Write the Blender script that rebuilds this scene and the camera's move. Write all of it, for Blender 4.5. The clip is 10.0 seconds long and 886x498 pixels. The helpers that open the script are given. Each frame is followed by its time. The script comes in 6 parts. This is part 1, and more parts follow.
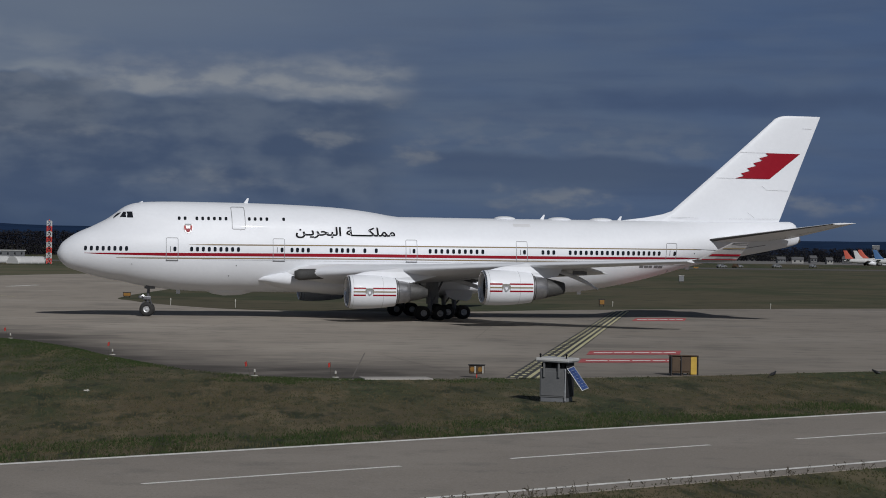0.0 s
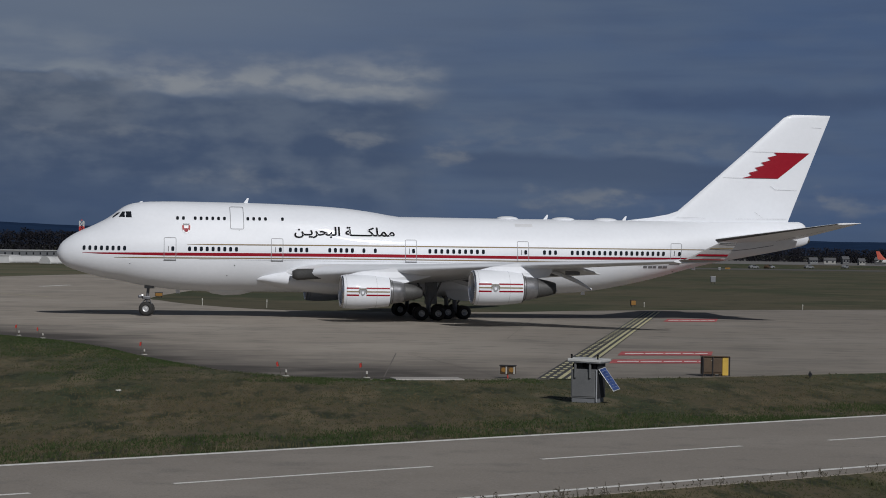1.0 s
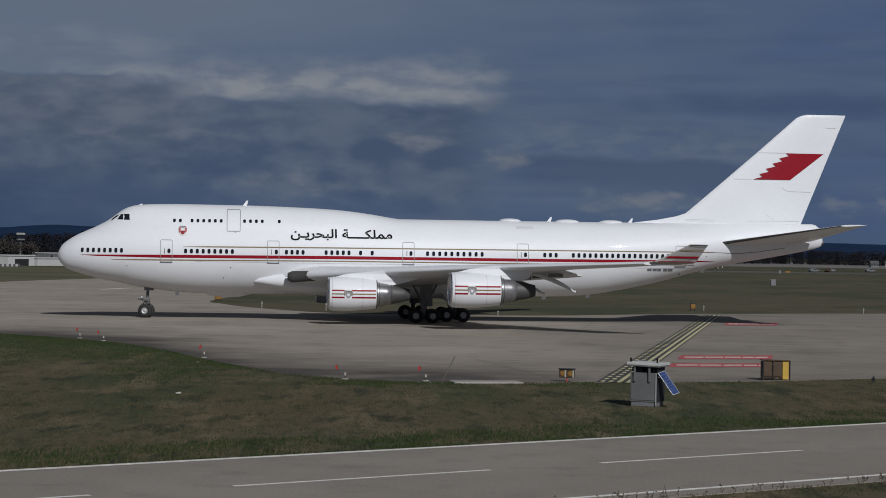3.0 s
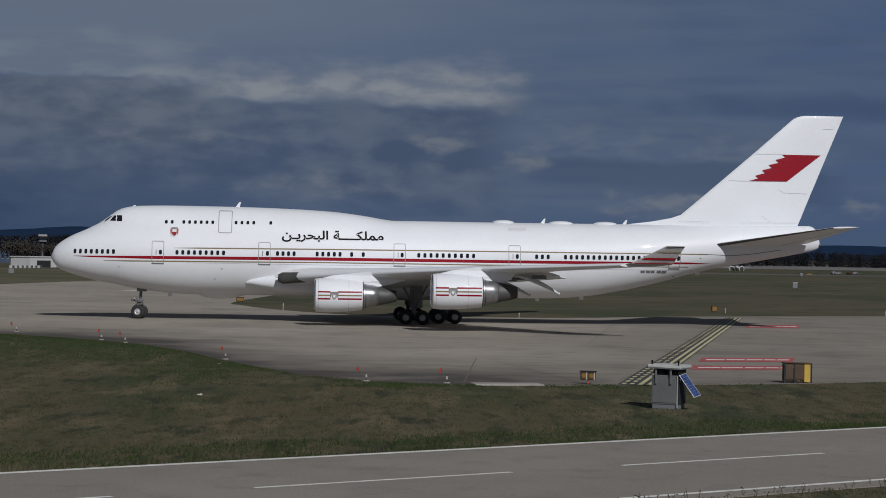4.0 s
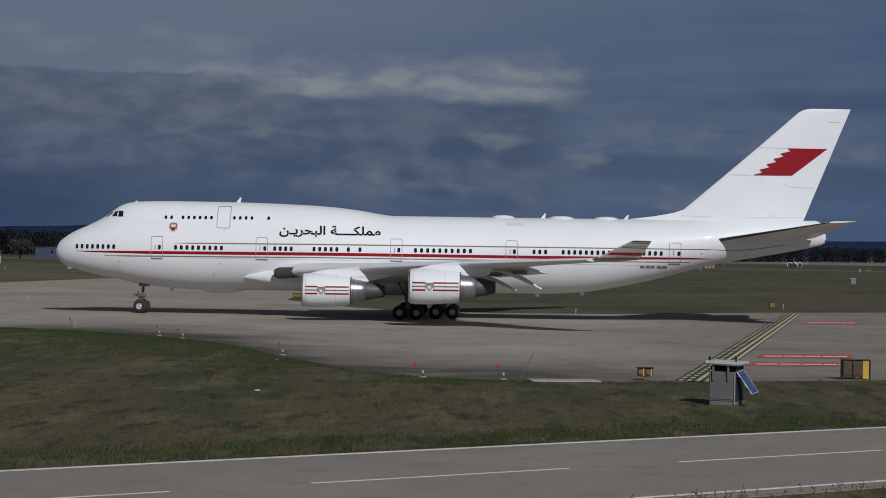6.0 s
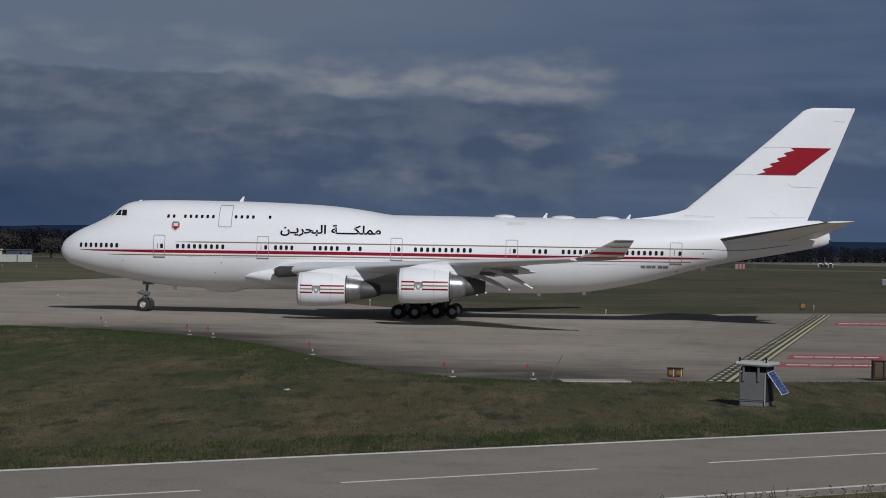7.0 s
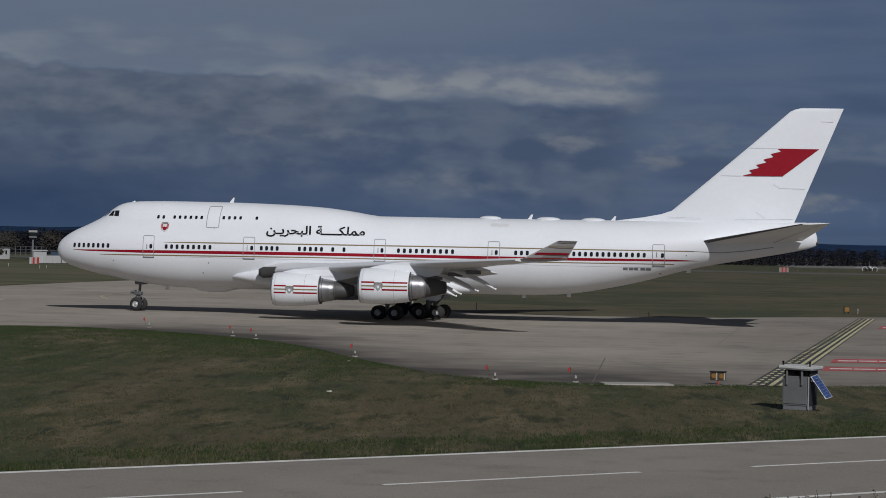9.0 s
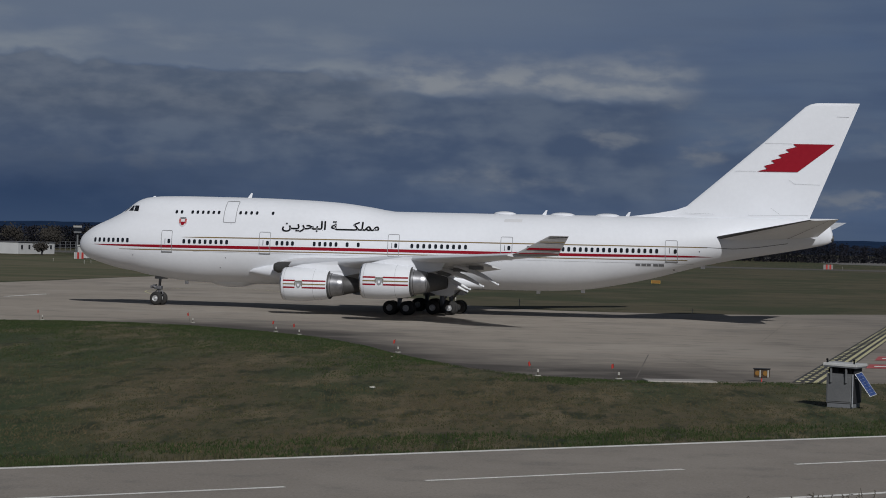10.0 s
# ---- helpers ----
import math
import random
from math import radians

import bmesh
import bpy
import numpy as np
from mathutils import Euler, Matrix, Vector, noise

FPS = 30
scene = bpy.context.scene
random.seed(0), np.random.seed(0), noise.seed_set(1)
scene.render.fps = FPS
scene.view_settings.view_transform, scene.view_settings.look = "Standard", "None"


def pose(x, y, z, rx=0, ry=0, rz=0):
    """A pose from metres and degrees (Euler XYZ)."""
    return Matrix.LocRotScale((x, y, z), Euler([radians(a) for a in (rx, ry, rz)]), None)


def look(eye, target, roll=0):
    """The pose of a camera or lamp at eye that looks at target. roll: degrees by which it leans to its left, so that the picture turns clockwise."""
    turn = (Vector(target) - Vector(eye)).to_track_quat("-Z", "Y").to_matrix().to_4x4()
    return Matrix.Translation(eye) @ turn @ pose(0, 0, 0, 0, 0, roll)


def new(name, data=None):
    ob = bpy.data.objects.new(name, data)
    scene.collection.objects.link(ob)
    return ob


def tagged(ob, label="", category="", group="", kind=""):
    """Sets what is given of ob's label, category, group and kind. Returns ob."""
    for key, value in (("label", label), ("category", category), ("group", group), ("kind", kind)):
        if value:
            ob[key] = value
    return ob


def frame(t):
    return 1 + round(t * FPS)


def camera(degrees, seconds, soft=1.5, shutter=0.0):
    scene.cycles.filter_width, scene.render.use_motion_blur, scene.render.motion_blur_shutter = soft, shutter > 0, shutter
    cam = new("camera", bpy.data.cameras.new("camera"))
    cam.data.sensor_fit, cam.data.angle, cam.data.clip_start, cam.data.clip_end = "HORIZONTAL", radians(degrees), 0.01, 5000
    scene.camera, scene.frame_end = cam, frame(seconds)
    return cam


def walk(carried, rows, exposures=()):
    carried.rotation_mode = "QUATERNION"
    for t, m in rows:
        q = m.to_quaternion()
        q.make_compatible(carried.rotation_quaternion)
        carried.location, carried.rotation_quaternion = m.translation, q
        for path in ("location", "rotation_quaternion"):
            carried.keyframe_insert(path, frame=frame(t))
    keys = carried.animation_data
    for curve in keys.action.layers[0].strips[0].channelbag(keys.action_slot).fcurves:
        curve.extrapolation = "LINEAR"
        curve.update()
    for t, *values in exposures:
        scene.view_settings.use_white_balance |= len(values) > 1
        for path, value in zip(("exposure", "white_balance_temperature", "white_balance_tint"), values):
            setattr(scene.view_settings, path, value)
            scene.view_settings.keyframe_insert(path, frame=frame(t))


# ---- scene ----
FOV = 23.49
EYE = Vector((0.0, 0.0, 6.52))
# seconds, turn to the left, tilt upwards, roll, in degrees
PAN = [
    (0, -3.664, -0.078, 0.824),
    (0.5, -3.245, -0.08, 0.829),
    (1, -2.823, -0.078, 0.872),
    (1.5, -2.374, -0.062, 0.866),
    (2, -1.953, -0.055, 0.869),
    (2.5, -1.588, -0.033, 0.871),
    (2.7, -1.436, -0.022, 0.876),
    (3.8, -0.787, 0.018, 0.94),
    (4, -0.665, 0.033, 0.956),
    (4.5, -0.354, -0.003, 1.014),
    (5, 0, -0.033, 0.983),
    (5.5, 0.409, -0.07, 0.916),
    (5.7, 0.585, -0.082, 0.925),
    (6.8, 1.535, -0.122, 1.03),
    (7, 1.662, -0.116, 1.079),
    (7.5, 1.83, -0.087, 1.349),
    (8, 2.014, -0.026, 1.361),
    (8.5, 2.332, -0.024, 1.314),
    (9, 2.813, -0.075, 1.249),
    (9.5, 3.36, -0.132, 1.308),
    (10, 3.971, -0.206, 1.401)]
# seconds, nose position x and y, turn of the fuselage in degrees
TAXI = [
    (0, -21.43, 186.44, 10.02),
    (0.5, -22.88, 186.75, 9.08),
    (1, -24.31, 187.07, 8.14),
    (1.5, -25.71, 187.40, 7.20),
    (2, -27.09, 187.74, 6.26),
    (2.5, -28.44, 188.09, 5.35),
    (4, -32.37, 189.33, 2.82),
    (4.5, -33.67, 189.73, 2.01),
    (5, -34.95, 190.12, 1.21),
    (5.5, -36.23, 190.53, 0.41),
    (7, -40.02, 191.96, -2.22),
    (7.5, -41.26, 192.53, -3.16),
    (8, -42.50, 193.11, -4.12),
    (8.5, -43.73, 193.71, -5.09),
    (9, -44.94, 194.32, -6.10),
    (9.5, -46.12, 194.91, -7.16),
    (10, -47.29, 195.47, -8.27)]


def aim(yaw, tilt, roll):
    y, p = radians(yaw), radians(tilt)
    way = Vector((-math.sin(y) * math.cos(p), math.cos(y) * math.cos(p), math.sin(p)))
    return look(EYE, EYE + way * 100.0, roll)


cam = camera(FOV, 10.0, soft=0.95)
walk(cam, [(t, aim(y, p, r)) for t, y, p, r in PAN], exposures=[(0.0, 0.0), (10.0, 0.0)])

# ---- world and sun ----
SUN_EL, SUN_AZ = 34.0, 160.0     # height, and bearing clockwise from +y


def make_world():
    w = bpy.data.worlds.new("sky")
    scene.world = w
    w.use_nodes = True
    nt = w.node_tree
    nt.nodes.clear()
    N = nt.nodes.new
    L = nt.links.new

    def math_node(op, a, b=None, clamp=False):
        n = N("ShaderNodeMath")
        n.operation = op
        n.use_clamp = clamp
        for i, v in enumerate((a, b)):
            if v is None:
                continue
            if isinstance(v, (int, float)):
                n.inputs[i].default_value = v
            else:
                L(v, n.inputs[i])
        return n.outputs[0]

    tc = N("ShaderNodeTexCoord")
    sep = N("ShaderNodeSeparateXYZ")
    L(tc.outputs["Generated"], sep.inputs[0])
    az = math_node("MULTIPLY", math_node("ARCTAN2", sep.outputs[0], sep.outputs[1]), 57.2958)
    el = math_node("MULTIPLY", math_node("ARCSINE", sep.outputs[2]), 57.2958)
    comb = N("ShaderNodeCombineXYZ")
    L(az, comb.inputs[0])
    L(el, comb.inputs[1])

    def cloud(sx, sy, detail, rough, shift, warp=0.0):
        m = N("ShaderNodeMapping")
        m.inputs["Scale"].default_value = (sx, sy, 1)
        m.inputs["Location"].default_value = (shift, shift * 0.37, shift)
        L(comb.outputs[0], m.inputs[0])
        n = N("ShaderNodeTexNoise")
        n.inputs["Scale"].default_value = 1.0
        n.inputs["Detail"].default_value = detail
        n.inputs["Roughness"].default_value = rough
        n.inputs["Distortion"].default_value = warp
        L(m.outputs[0], n.inputs["Vector"])
        return n.outputs[0]

    def spread(v, lo, hi):
        n = N("ShaderNodeMapRange")
        n.interpolation_type = "SMOOTHSTEP"
        L(v, n.inputs[0])
        n.inputs[1].default_value, n.inputs[2].default_value = lo, hi
        return n.outputs[0]

    def plus(*terms):
        out = terms[0]
        for t in terms[1:]:
            out = math_node("ADD", out, t)
        return out

    def times(*terms):
        out = terms[0]
        for t in terms[1:]:
            out = math_node("MULTIPLY", out, t)
        return out

    def puff(a0, e0, ra, re, ragged):
        # soft oval patch of cloud with a ragged rim
        da = math_node("DIVIDE", math_node("SUBTRACT", az, a0), ra)
        de = math_node("DIVIDE", math_node("SUBTRACT", el, e0), re)
        r = math_node("SQRT", plus(math_node("POWER", da, 2.0), math_node("POWER", de, 2.0)))
        return spread(plus(math_node("SUBTRACT", 1.0, r), ragged), 0.0, 0.9)

    big = cloud(0.10, 0.42, 3.0, 0.5, 3.0)
    mid = cloud(0.26, 0.95, 5.0, 0.5, 11.0)
    fine = cloud(0.85, 2.0, 6.0, 0.52, 23.0)
    lobes = cloud(0.9, 1.5, 3.0, 0.45, 41.0)
    wisp = cloud(0.22, 2.4, 4.0, 0.5, 57.0)

    def mix(f, a, b):
        n = N("ShaderNodeMix")
        n.data_type = "RGBA"
        n.clamp_factor = True
        if isinstance(f, (int, float)):
            n.inputs[0].default_value = f
        else:
            L(f, n.inputs[0])
        for s, v in ((6, a), (7, b)):
            if isinstance(v, tuple):
                n.inputs[s].default_value = (*v, 1)
            else:
                L(v, n.inputs[s])
        return n.outputs[2]

    sky = N("ShaderNodeTexSky")
    sky.sky_type = "NISHITA"
    sky.sun_disc = False
    sky.sun_elevation, sky.sun_rotation = radians(SUN_EL), radians(SUN_AZ)
    clear = N("ShaderNodeVectorMath")
    clear.operation = "SCALE"
    L(sky.outputs[0], clear.inputs[0])
    clear.inputs["Scale"].default_value = 0.05

    # a smooth blue-grey deck, greyer upwards and to the west
    deck = mix(spread(big, 0.34, 0.66), (0.066, 0.100, 0.178), (0.088, 0.118, 0.178))
    deck = mix(times(spread(wisp, 0.40, 0.70), 0.40), deck, (0.056, 0.082, 0.148))
    deck = mix(times(spread(mid, 0.46, 0.72), 0.30), deck, (0.104, 0.130, 0.180))
    deck = mix(times(spread(el, 3.6, 6.2), spread(az, 10.0, -6.0), 0.75), deck, (0.140, 0.165, 0.212))
    rough_top = plus(times(math_node("SUBTRACT", lobes, 0.5), 1.1), times(math_node("SUBTRACT", fine, 0.5), 1.0), times(math_node("SUBTRACT", mid, 0.5), 1.6))
    small = times(plus(math_node("SUBTRACT", fine, 0.5), math_node("SUBTRACT", lobes, 0.5)), 1.3)

    def bank(e_top, lean, amp, crisp, depth, a_lo, a_hi, soft):
        """A bank of cloud: a lumpy crown, a base that melts away. Returns its body and the light above its crown."""
        top = plus(e_top, times(math_node("SUBTRACT", az, 0.5 * (a_lo + a_hi)), lean), times(rough_top, amp))
        h = math_node("SUBTRACT", top, el)
        ends = times(spread(math_node("SUBTRACT", az, a_lo), 0.0, soft), spread(plus(math_node("SUBTRACT", a_hi, az), times(rough_top, 0.8)), 0.0, soft * 0.45))
        body = times(spread(h, 0.0, crisp), math_node("SUBTRACT", 1.0, spread(h, depth * 0.35, depth)), ends)
        glow = times(math_node("SUBTRACT", 1.0, spread(h, -0.1, crisp)), spread(h, -1.35, -0.15), ends)
        return body, glow
    slate = mix(spread(plus(times(mid, 0.45), times(lobes, 0.3), times(fine, 0.25)), 0.40, 0.62), (0.055, 0.077, 0.128), (0.104, 0.126, 0.170))
    brown = mix(spread(plus(times(fine, 0.5), times(mid, 0.5)), 0.38, 0.62), (0.076, 0.096, 0.136), (0.132, 0.148, 0.182))
    # the lower western bank with the palest gap above it, then the higher bank before it
    body, glow = bank(4.0, 0.0, 0.42, 0.26, 4.6, -24.0, 3.2, 4.0)
    gap = times(glow, spread(az, -8.0, -4.5), plus(0.45, times(spread(fine, 0.35, 0.62), 0.55)))
    deck = mix(times(gap, 0.9), deck, (0.235, 0.242, 0.260))
    deck = mix(times(body, 0.85), deck, slate)
    body, glow = bank(4.72, -0.03, 0.5, 0.17, 2.2, -26.0, -5.0, 3.0)
    deck = mix(times(glow, plus(0.35, times(spread(mid, 0.38, 0.62), 0.65), times(spread(az, -7.0, -4.0), -0.5)), 0.8), deck, (0.205, 0.222, 0.250))
    deck = mix(times(body, 0.80), deck, brown)
    # the dark eastern streaks and the low bank under them
    deck = mix(times(puff(11.5, 3.95, 8.5, 0.55, times(small, 0.5)), 0.65), deck, (0.050, 0.074, 0.135))
    body, glow = bank(2.55, -0.05, 0.25, 0.25, 1.3, 1.8, 11.5, 2.0)
    deck = mix(times(glow, spread(fine, 0.42, 0.62), 0.28), deck, (0.16, 0.175, 0.205))
    deck = mix(times(body, 0.6), deck, (0.052, 0.074, 0.128))
    # pale rags of lit cloud
    for a0, e0, ra, re, k in ((6.7, 1.3, 2.2, 0.36, 0.6), (12.8, 1.25, 2.6, 0.34, 0.5), (-2.6, 1.65, 2.6, 0.34, 0.42), (0.4, 2.85, 1.1, 0.24, 0.5), (3.0, 2.55, 0.9, 0.26, 0.55), (2.2, 3.75, 0.6, 0.3, 0.35),
                              (-6.6, 2.9, 2.4, 0.22, 0.3), (-11.5, 2.0, 2.6, 0.25, 0.22)):
        deck = mix(times(puff(a0, e0, ra, re * 1.25, times(small, 1.2)), plus(0.25, times(spread(fine, 0.42, 0.62), 0.75)), k), deck, (0.180, 0.188, 0.208))
    storm = puff(-15.0, 0.5, 10.5, 2.2, times(small, 0.4))
    deck = mix(times(storm, 0.85), deck, (0.018, 0.038, 0.088))
    foot = math_node("SUBTRACT", 1.0, spread(el, 0.0, 1.4))
    deck = mix(times(foot, plus(0.45, times(spread(az, 0.0, -8.0), 0.4))), deck, (0.044, 0.070, 0.128))
    # clouds thin out overhead; unseen dark grey added there to lower fill light
    thin = spread(el, 9.0, 40.0)
    tint = N("ShaderNodeVectorMath")
    tint.operation = "MULTIPLY"
    L(deck, tint.inputs[0])
    tint.inputs[1].default_value = (0.95, 1.0, 1.035)
    deck = mix(thin, tint.outputs[0], (0.042, 0.044, 0.050))
    cover = math_node("SUBTRACT", 1.0, math_node("MULTIPLY", thin, math_node("ADD", 0.05, math_node("MULTIPLY", spread(big, 0.45, 0.6), 0.25))))
    out = mix(cover, clear.outputs[0], deck)
    bg = N("ShaderNodeBackground")
    L(out, bg.inputs[0])
    bg.inputs[1].default_value = 1.0
    o = N("ShaderNodeOutputWorld")
    L(bg.outputs[0], o.inputs[0])


make_world()
sun_data = bpy.data.lights.new("sun", "SUN")
sun_data.energy, sun_data.angle, sun_data.color = 2.95, radians(0.53), (0.985, 0.985, 1.0)
sun_way = Vector((math.sin(radians(SUN_AZ)) * math.cos(radians(SUN_EL)), math.cos(radians(SUN_AZ)) * math.cos(radians(SUN_EL)), math.sin(radians(SUN_EL))))
sun = new("sun", sun_data)
sun.matrix_world = look(sun_way * 500, (0, 0, 0))

# ---- materials ----


def mat(name, base, rough=0.5, metal=0.0, vary=0.12, scale=3.0, fine=40.0, bump=0.0, coat=0.0, island=0.0, other=None, each=0.0, spec=0.5):
    """A node material: base colour with stains at two scales, fine relief, gloss varied by the same stains."""
    m = bpy.data.materials.new(name)
    m.use_nodes = True
    nt = m.node_tree
    b = nt.nodes["Principled BSDF"]
    N, L = nt.nodes.new, nt.links.new
    b.inputs["Metallic"].default_value = metal
    b.inputs["Coat Weight"].default_value = coat
    b.inputs["Specular IOR Level"].default_value = spec
    tc = N("ShaderNodeTexCoord")

    def noise_of(s, d):
        n = N("ShaderNodeTexNoise")
        n.inputs["Scale"].default_value, n.inputs["Detail"].default_value = s, d
        L(tc.outputs["Object"], n.inputs["Vector"])
        return n.outputs[0]
    a, c = noise_of(scale, 5.0), noise_of(fine, 3.0)
    add = N("ShaderNodeMath")
    add.operation = "ADD"
    L(a, add.inputs[0])
    L(c, add.inputs[1])
    ramp = N("ShaderNodeValToRGB")
    lo = tuple(max(v * (1 - vary), 0) for v in base)
    hi = other or tuple(min(v * (1 + vary), 1) for v in base)
    ramp.color_ramp.elements[0].position, ramp.color_ramp.elements[0].color = 0.35, (*lo, 1)
    ramp.color_ramp.elements[1].position, ramp.color_ramp.elements[1].color = 0.65, (*hi, 1)
    half = N("ShaderNodeMath")
    half.operation = "MULTIPLY"
    L(add.outputs[0], half.inputs[0])
    half.inputs[1].default_value = 0.5
    L(half.outputs[0], ramp.inputs[0])
    col = ramp.outputs[0]
    for amount, node, socket in ((island, "ShaderNodeNewGeometry", "Random Per Island"), (each, "ShaderNodeObjectInfo", "Random")):
        if not amount:
            continue
        g = N(node)
        mr = N("ShaderNodeMapRange")
        L(g.outputs[socket], mr.inputs[0])
        mr.inputs[3].default_value, mr.inputs[4].default_value = 1 - amount, 1 + amount
        hs = N("ShaderNodeHueSaturation")
        L(mr.outputs[0], hs.inputs["Value"])
        L(col, hs.inputs["Color"])
        col = hs.outputs[0]
    L(col, b.inputs["Base Color"])
    mr = N("ShaderNodeMapRange")
    L(a, mr.inputs[0])
    mr.inputs[3].default_value, mr.inputs[4].default_value = max(rough - 0.1, 0.03), min(rough + 0.1, 1)
    L(mr.outputs[0], b.inputs["Roughness"])
    if bump:
        bn = N("ShaderNodeBump")
        bn.inputs["Strength"].default_value = bump
        bn.inputs["Distance"].default_value = 0.02
        L(half.outputs[0], bn.inputs["Height"])
        L(bn.outputs[0], b.inputs["Normal"])
    return m


def ground_mat(name, layers, rough=0.95, bump=0.4, bump_scale=6.0, stretch=(1, 1, 1), darker_east=None, edge=None):
    """A ground material: colours blended by noises of different sizes. layers: colour, noise scale, low, high, weight."""
    m = bpy.data.materials.new(name)
    m.use_nodes = True
    nt = m.node_tree
    b = nt.nodes["Principled BSDF"]
    b.inputs["Roughness"].default_value = rough
    b.inputs["Specular IOR Level"].default_value = 0.25
    N, L = nt.nodes.new, nt.links.new
    tc = N("ShaderNodeTexCoord")
    mp = N("ShaderNodeMapping")
    mp.inputs["Scale"].default_value = stretch[:3]
    mp.inputs["Rotation"].default_value = (0, 0, stretch[3] if len(stretch) > 3 else 0)
    L(tc.outputs["Object"], mp.inputs[0])
    col = None
    for colour, scale, lo, hi, weight in layers:
        if col is None:
            rgb = N("ShaderNodeRGB")
            rgb.outputs[0].default_value = (*colour, 1)
            col = rgb.outputs[0]
            continue
        n = N("ShaderNodeTexNoise")
        n.inputs["Scale"].default_value, n.inputs["Detail"].default_value, n.inputs["Roughness"].default_value = scale, 5.0, 0.6
        L(mp.outputs[0], n.inputs["Vector"])
        mr = N("ShaderNodeMapRange")
        mr.interpolation_type = "SMOOTHSTEP"
        L(n.outputs[0], mr.inputs[0])
        mr.inputs[1].default_value, mr.inputs[2].default_value, mr.inputs[4].default_value = lo, hi, weight
        mx = N("ShaderNodeMix")
        mx.data_type = "RGBA"
        L(mr.outputs[0], mx.inputs[0])
        L(col, mx.inputs[6])
        mx.inputs[7].default_value = (*colour, 1)
        col = mx.outputs[2]

    def calc(op, u, v):
        q = N("ShaderNodeMath")
        q.operation = op
        for k, w in enumerate((u, v)):
            if isinstance(w, (int, float)):
                q.inputs[k].default_value = w
            else:
                L(w, q.inputs[k])
        return q.outputs[0]

    def rag(scale, sx, sy):
        m2 = N("ShaderNodeMapping")
        m2.inputs["Scale"].default_value = (sx, sy, 1)
        L(tc.outputs["Object"], m2.inputs[0])
        q = N("ShaderNodeTexNoise")
        q.inputs["Scale"].default_value, q.inputs["Detail"].default_value, q.inputs["Roughness"].default_value = scale, 5.0, 0.6
        L(m2.outputs[0], q.inputs["Vector"])
        return calc("SUBTRACT", q.outputs[0], 0.5)

    def blend(f, lo, hi, weight, colour, op):
        mr = N("ShaderNodeMapRange")
        mr.interpolation_type = "SMOOTHSTEP"
        L(f, mr.inputs[0])
        mr.inputs[1].default_value, mr.inputs[2].default_value, mr.inputs[4].default_value = lo, hi, weight
        mx = N("ShaderNodeMix")
        mx.data_type = "RGBA"
        mx.blend_type = op
        L(mr.outputs[0], mx.inputs[0])
        L(col, mx.inputs[6])
        mx.inputs[7].default_value = (*colour, 1)
        return mx.outputs[2]
    if darker_east:
        # a darker stretch of paving east of a slanting line
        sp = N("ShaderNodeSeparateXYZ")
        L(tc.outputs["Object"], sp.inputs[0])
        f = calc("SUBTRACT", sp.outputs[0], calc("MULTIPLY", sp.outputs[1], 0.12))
        col = blend(calc("ADD", f, calc("MULTIPLY", rag(0.06, 1.0, 1.6), 16.0)), -14.0, 2.0, 1.0, darker_east, "MULTIPLY")
    if edge:
        # grime washed in from the verge, fading across the strip
        sp = N("ShaderNodeSeparateXYZ")
        L(tc.outputs["UV"], sp.inputs[0])
        ragged = calc("ADD", calc("MULTIPLY", rag(0.12, 0.55, 0.7), 1.5), calc("MULTIPLY", rag(0.5, 0.6, 0.8), 0.7))
        f = calc("SUBTRACT", calc("ADD", calc("SUBTRACT", 1.0, sp.outputs[1]), calc("MULTIPLY", ragged, 0.9)), calc("SUBTRACT", 1.0, sp.outputs[0]))
        for lo, hi, weight, colour in edge:
            col = blend(f, lo, hi, weight, colour, "MIX")
    L(col, b.inputs["Base Color"])
    n = N("ShaderNodeTexNoise")
    n.inputs["Scale"].default_value, n.inputs["Detail"].default_value = bump_scale, 6.0
    L(tc.outputs["Object"], n.inputs["Vector"])
    bn = N("ShaderNodeBump")
    bn.inputs["Strength"].default_value, bn.inputs["Distance"].default_value = bump, 0.05
    L(n.outputs[0], bn.inputs["Height"])
    L(bn.outputs[0], b.inputs["Normal"])
    return m


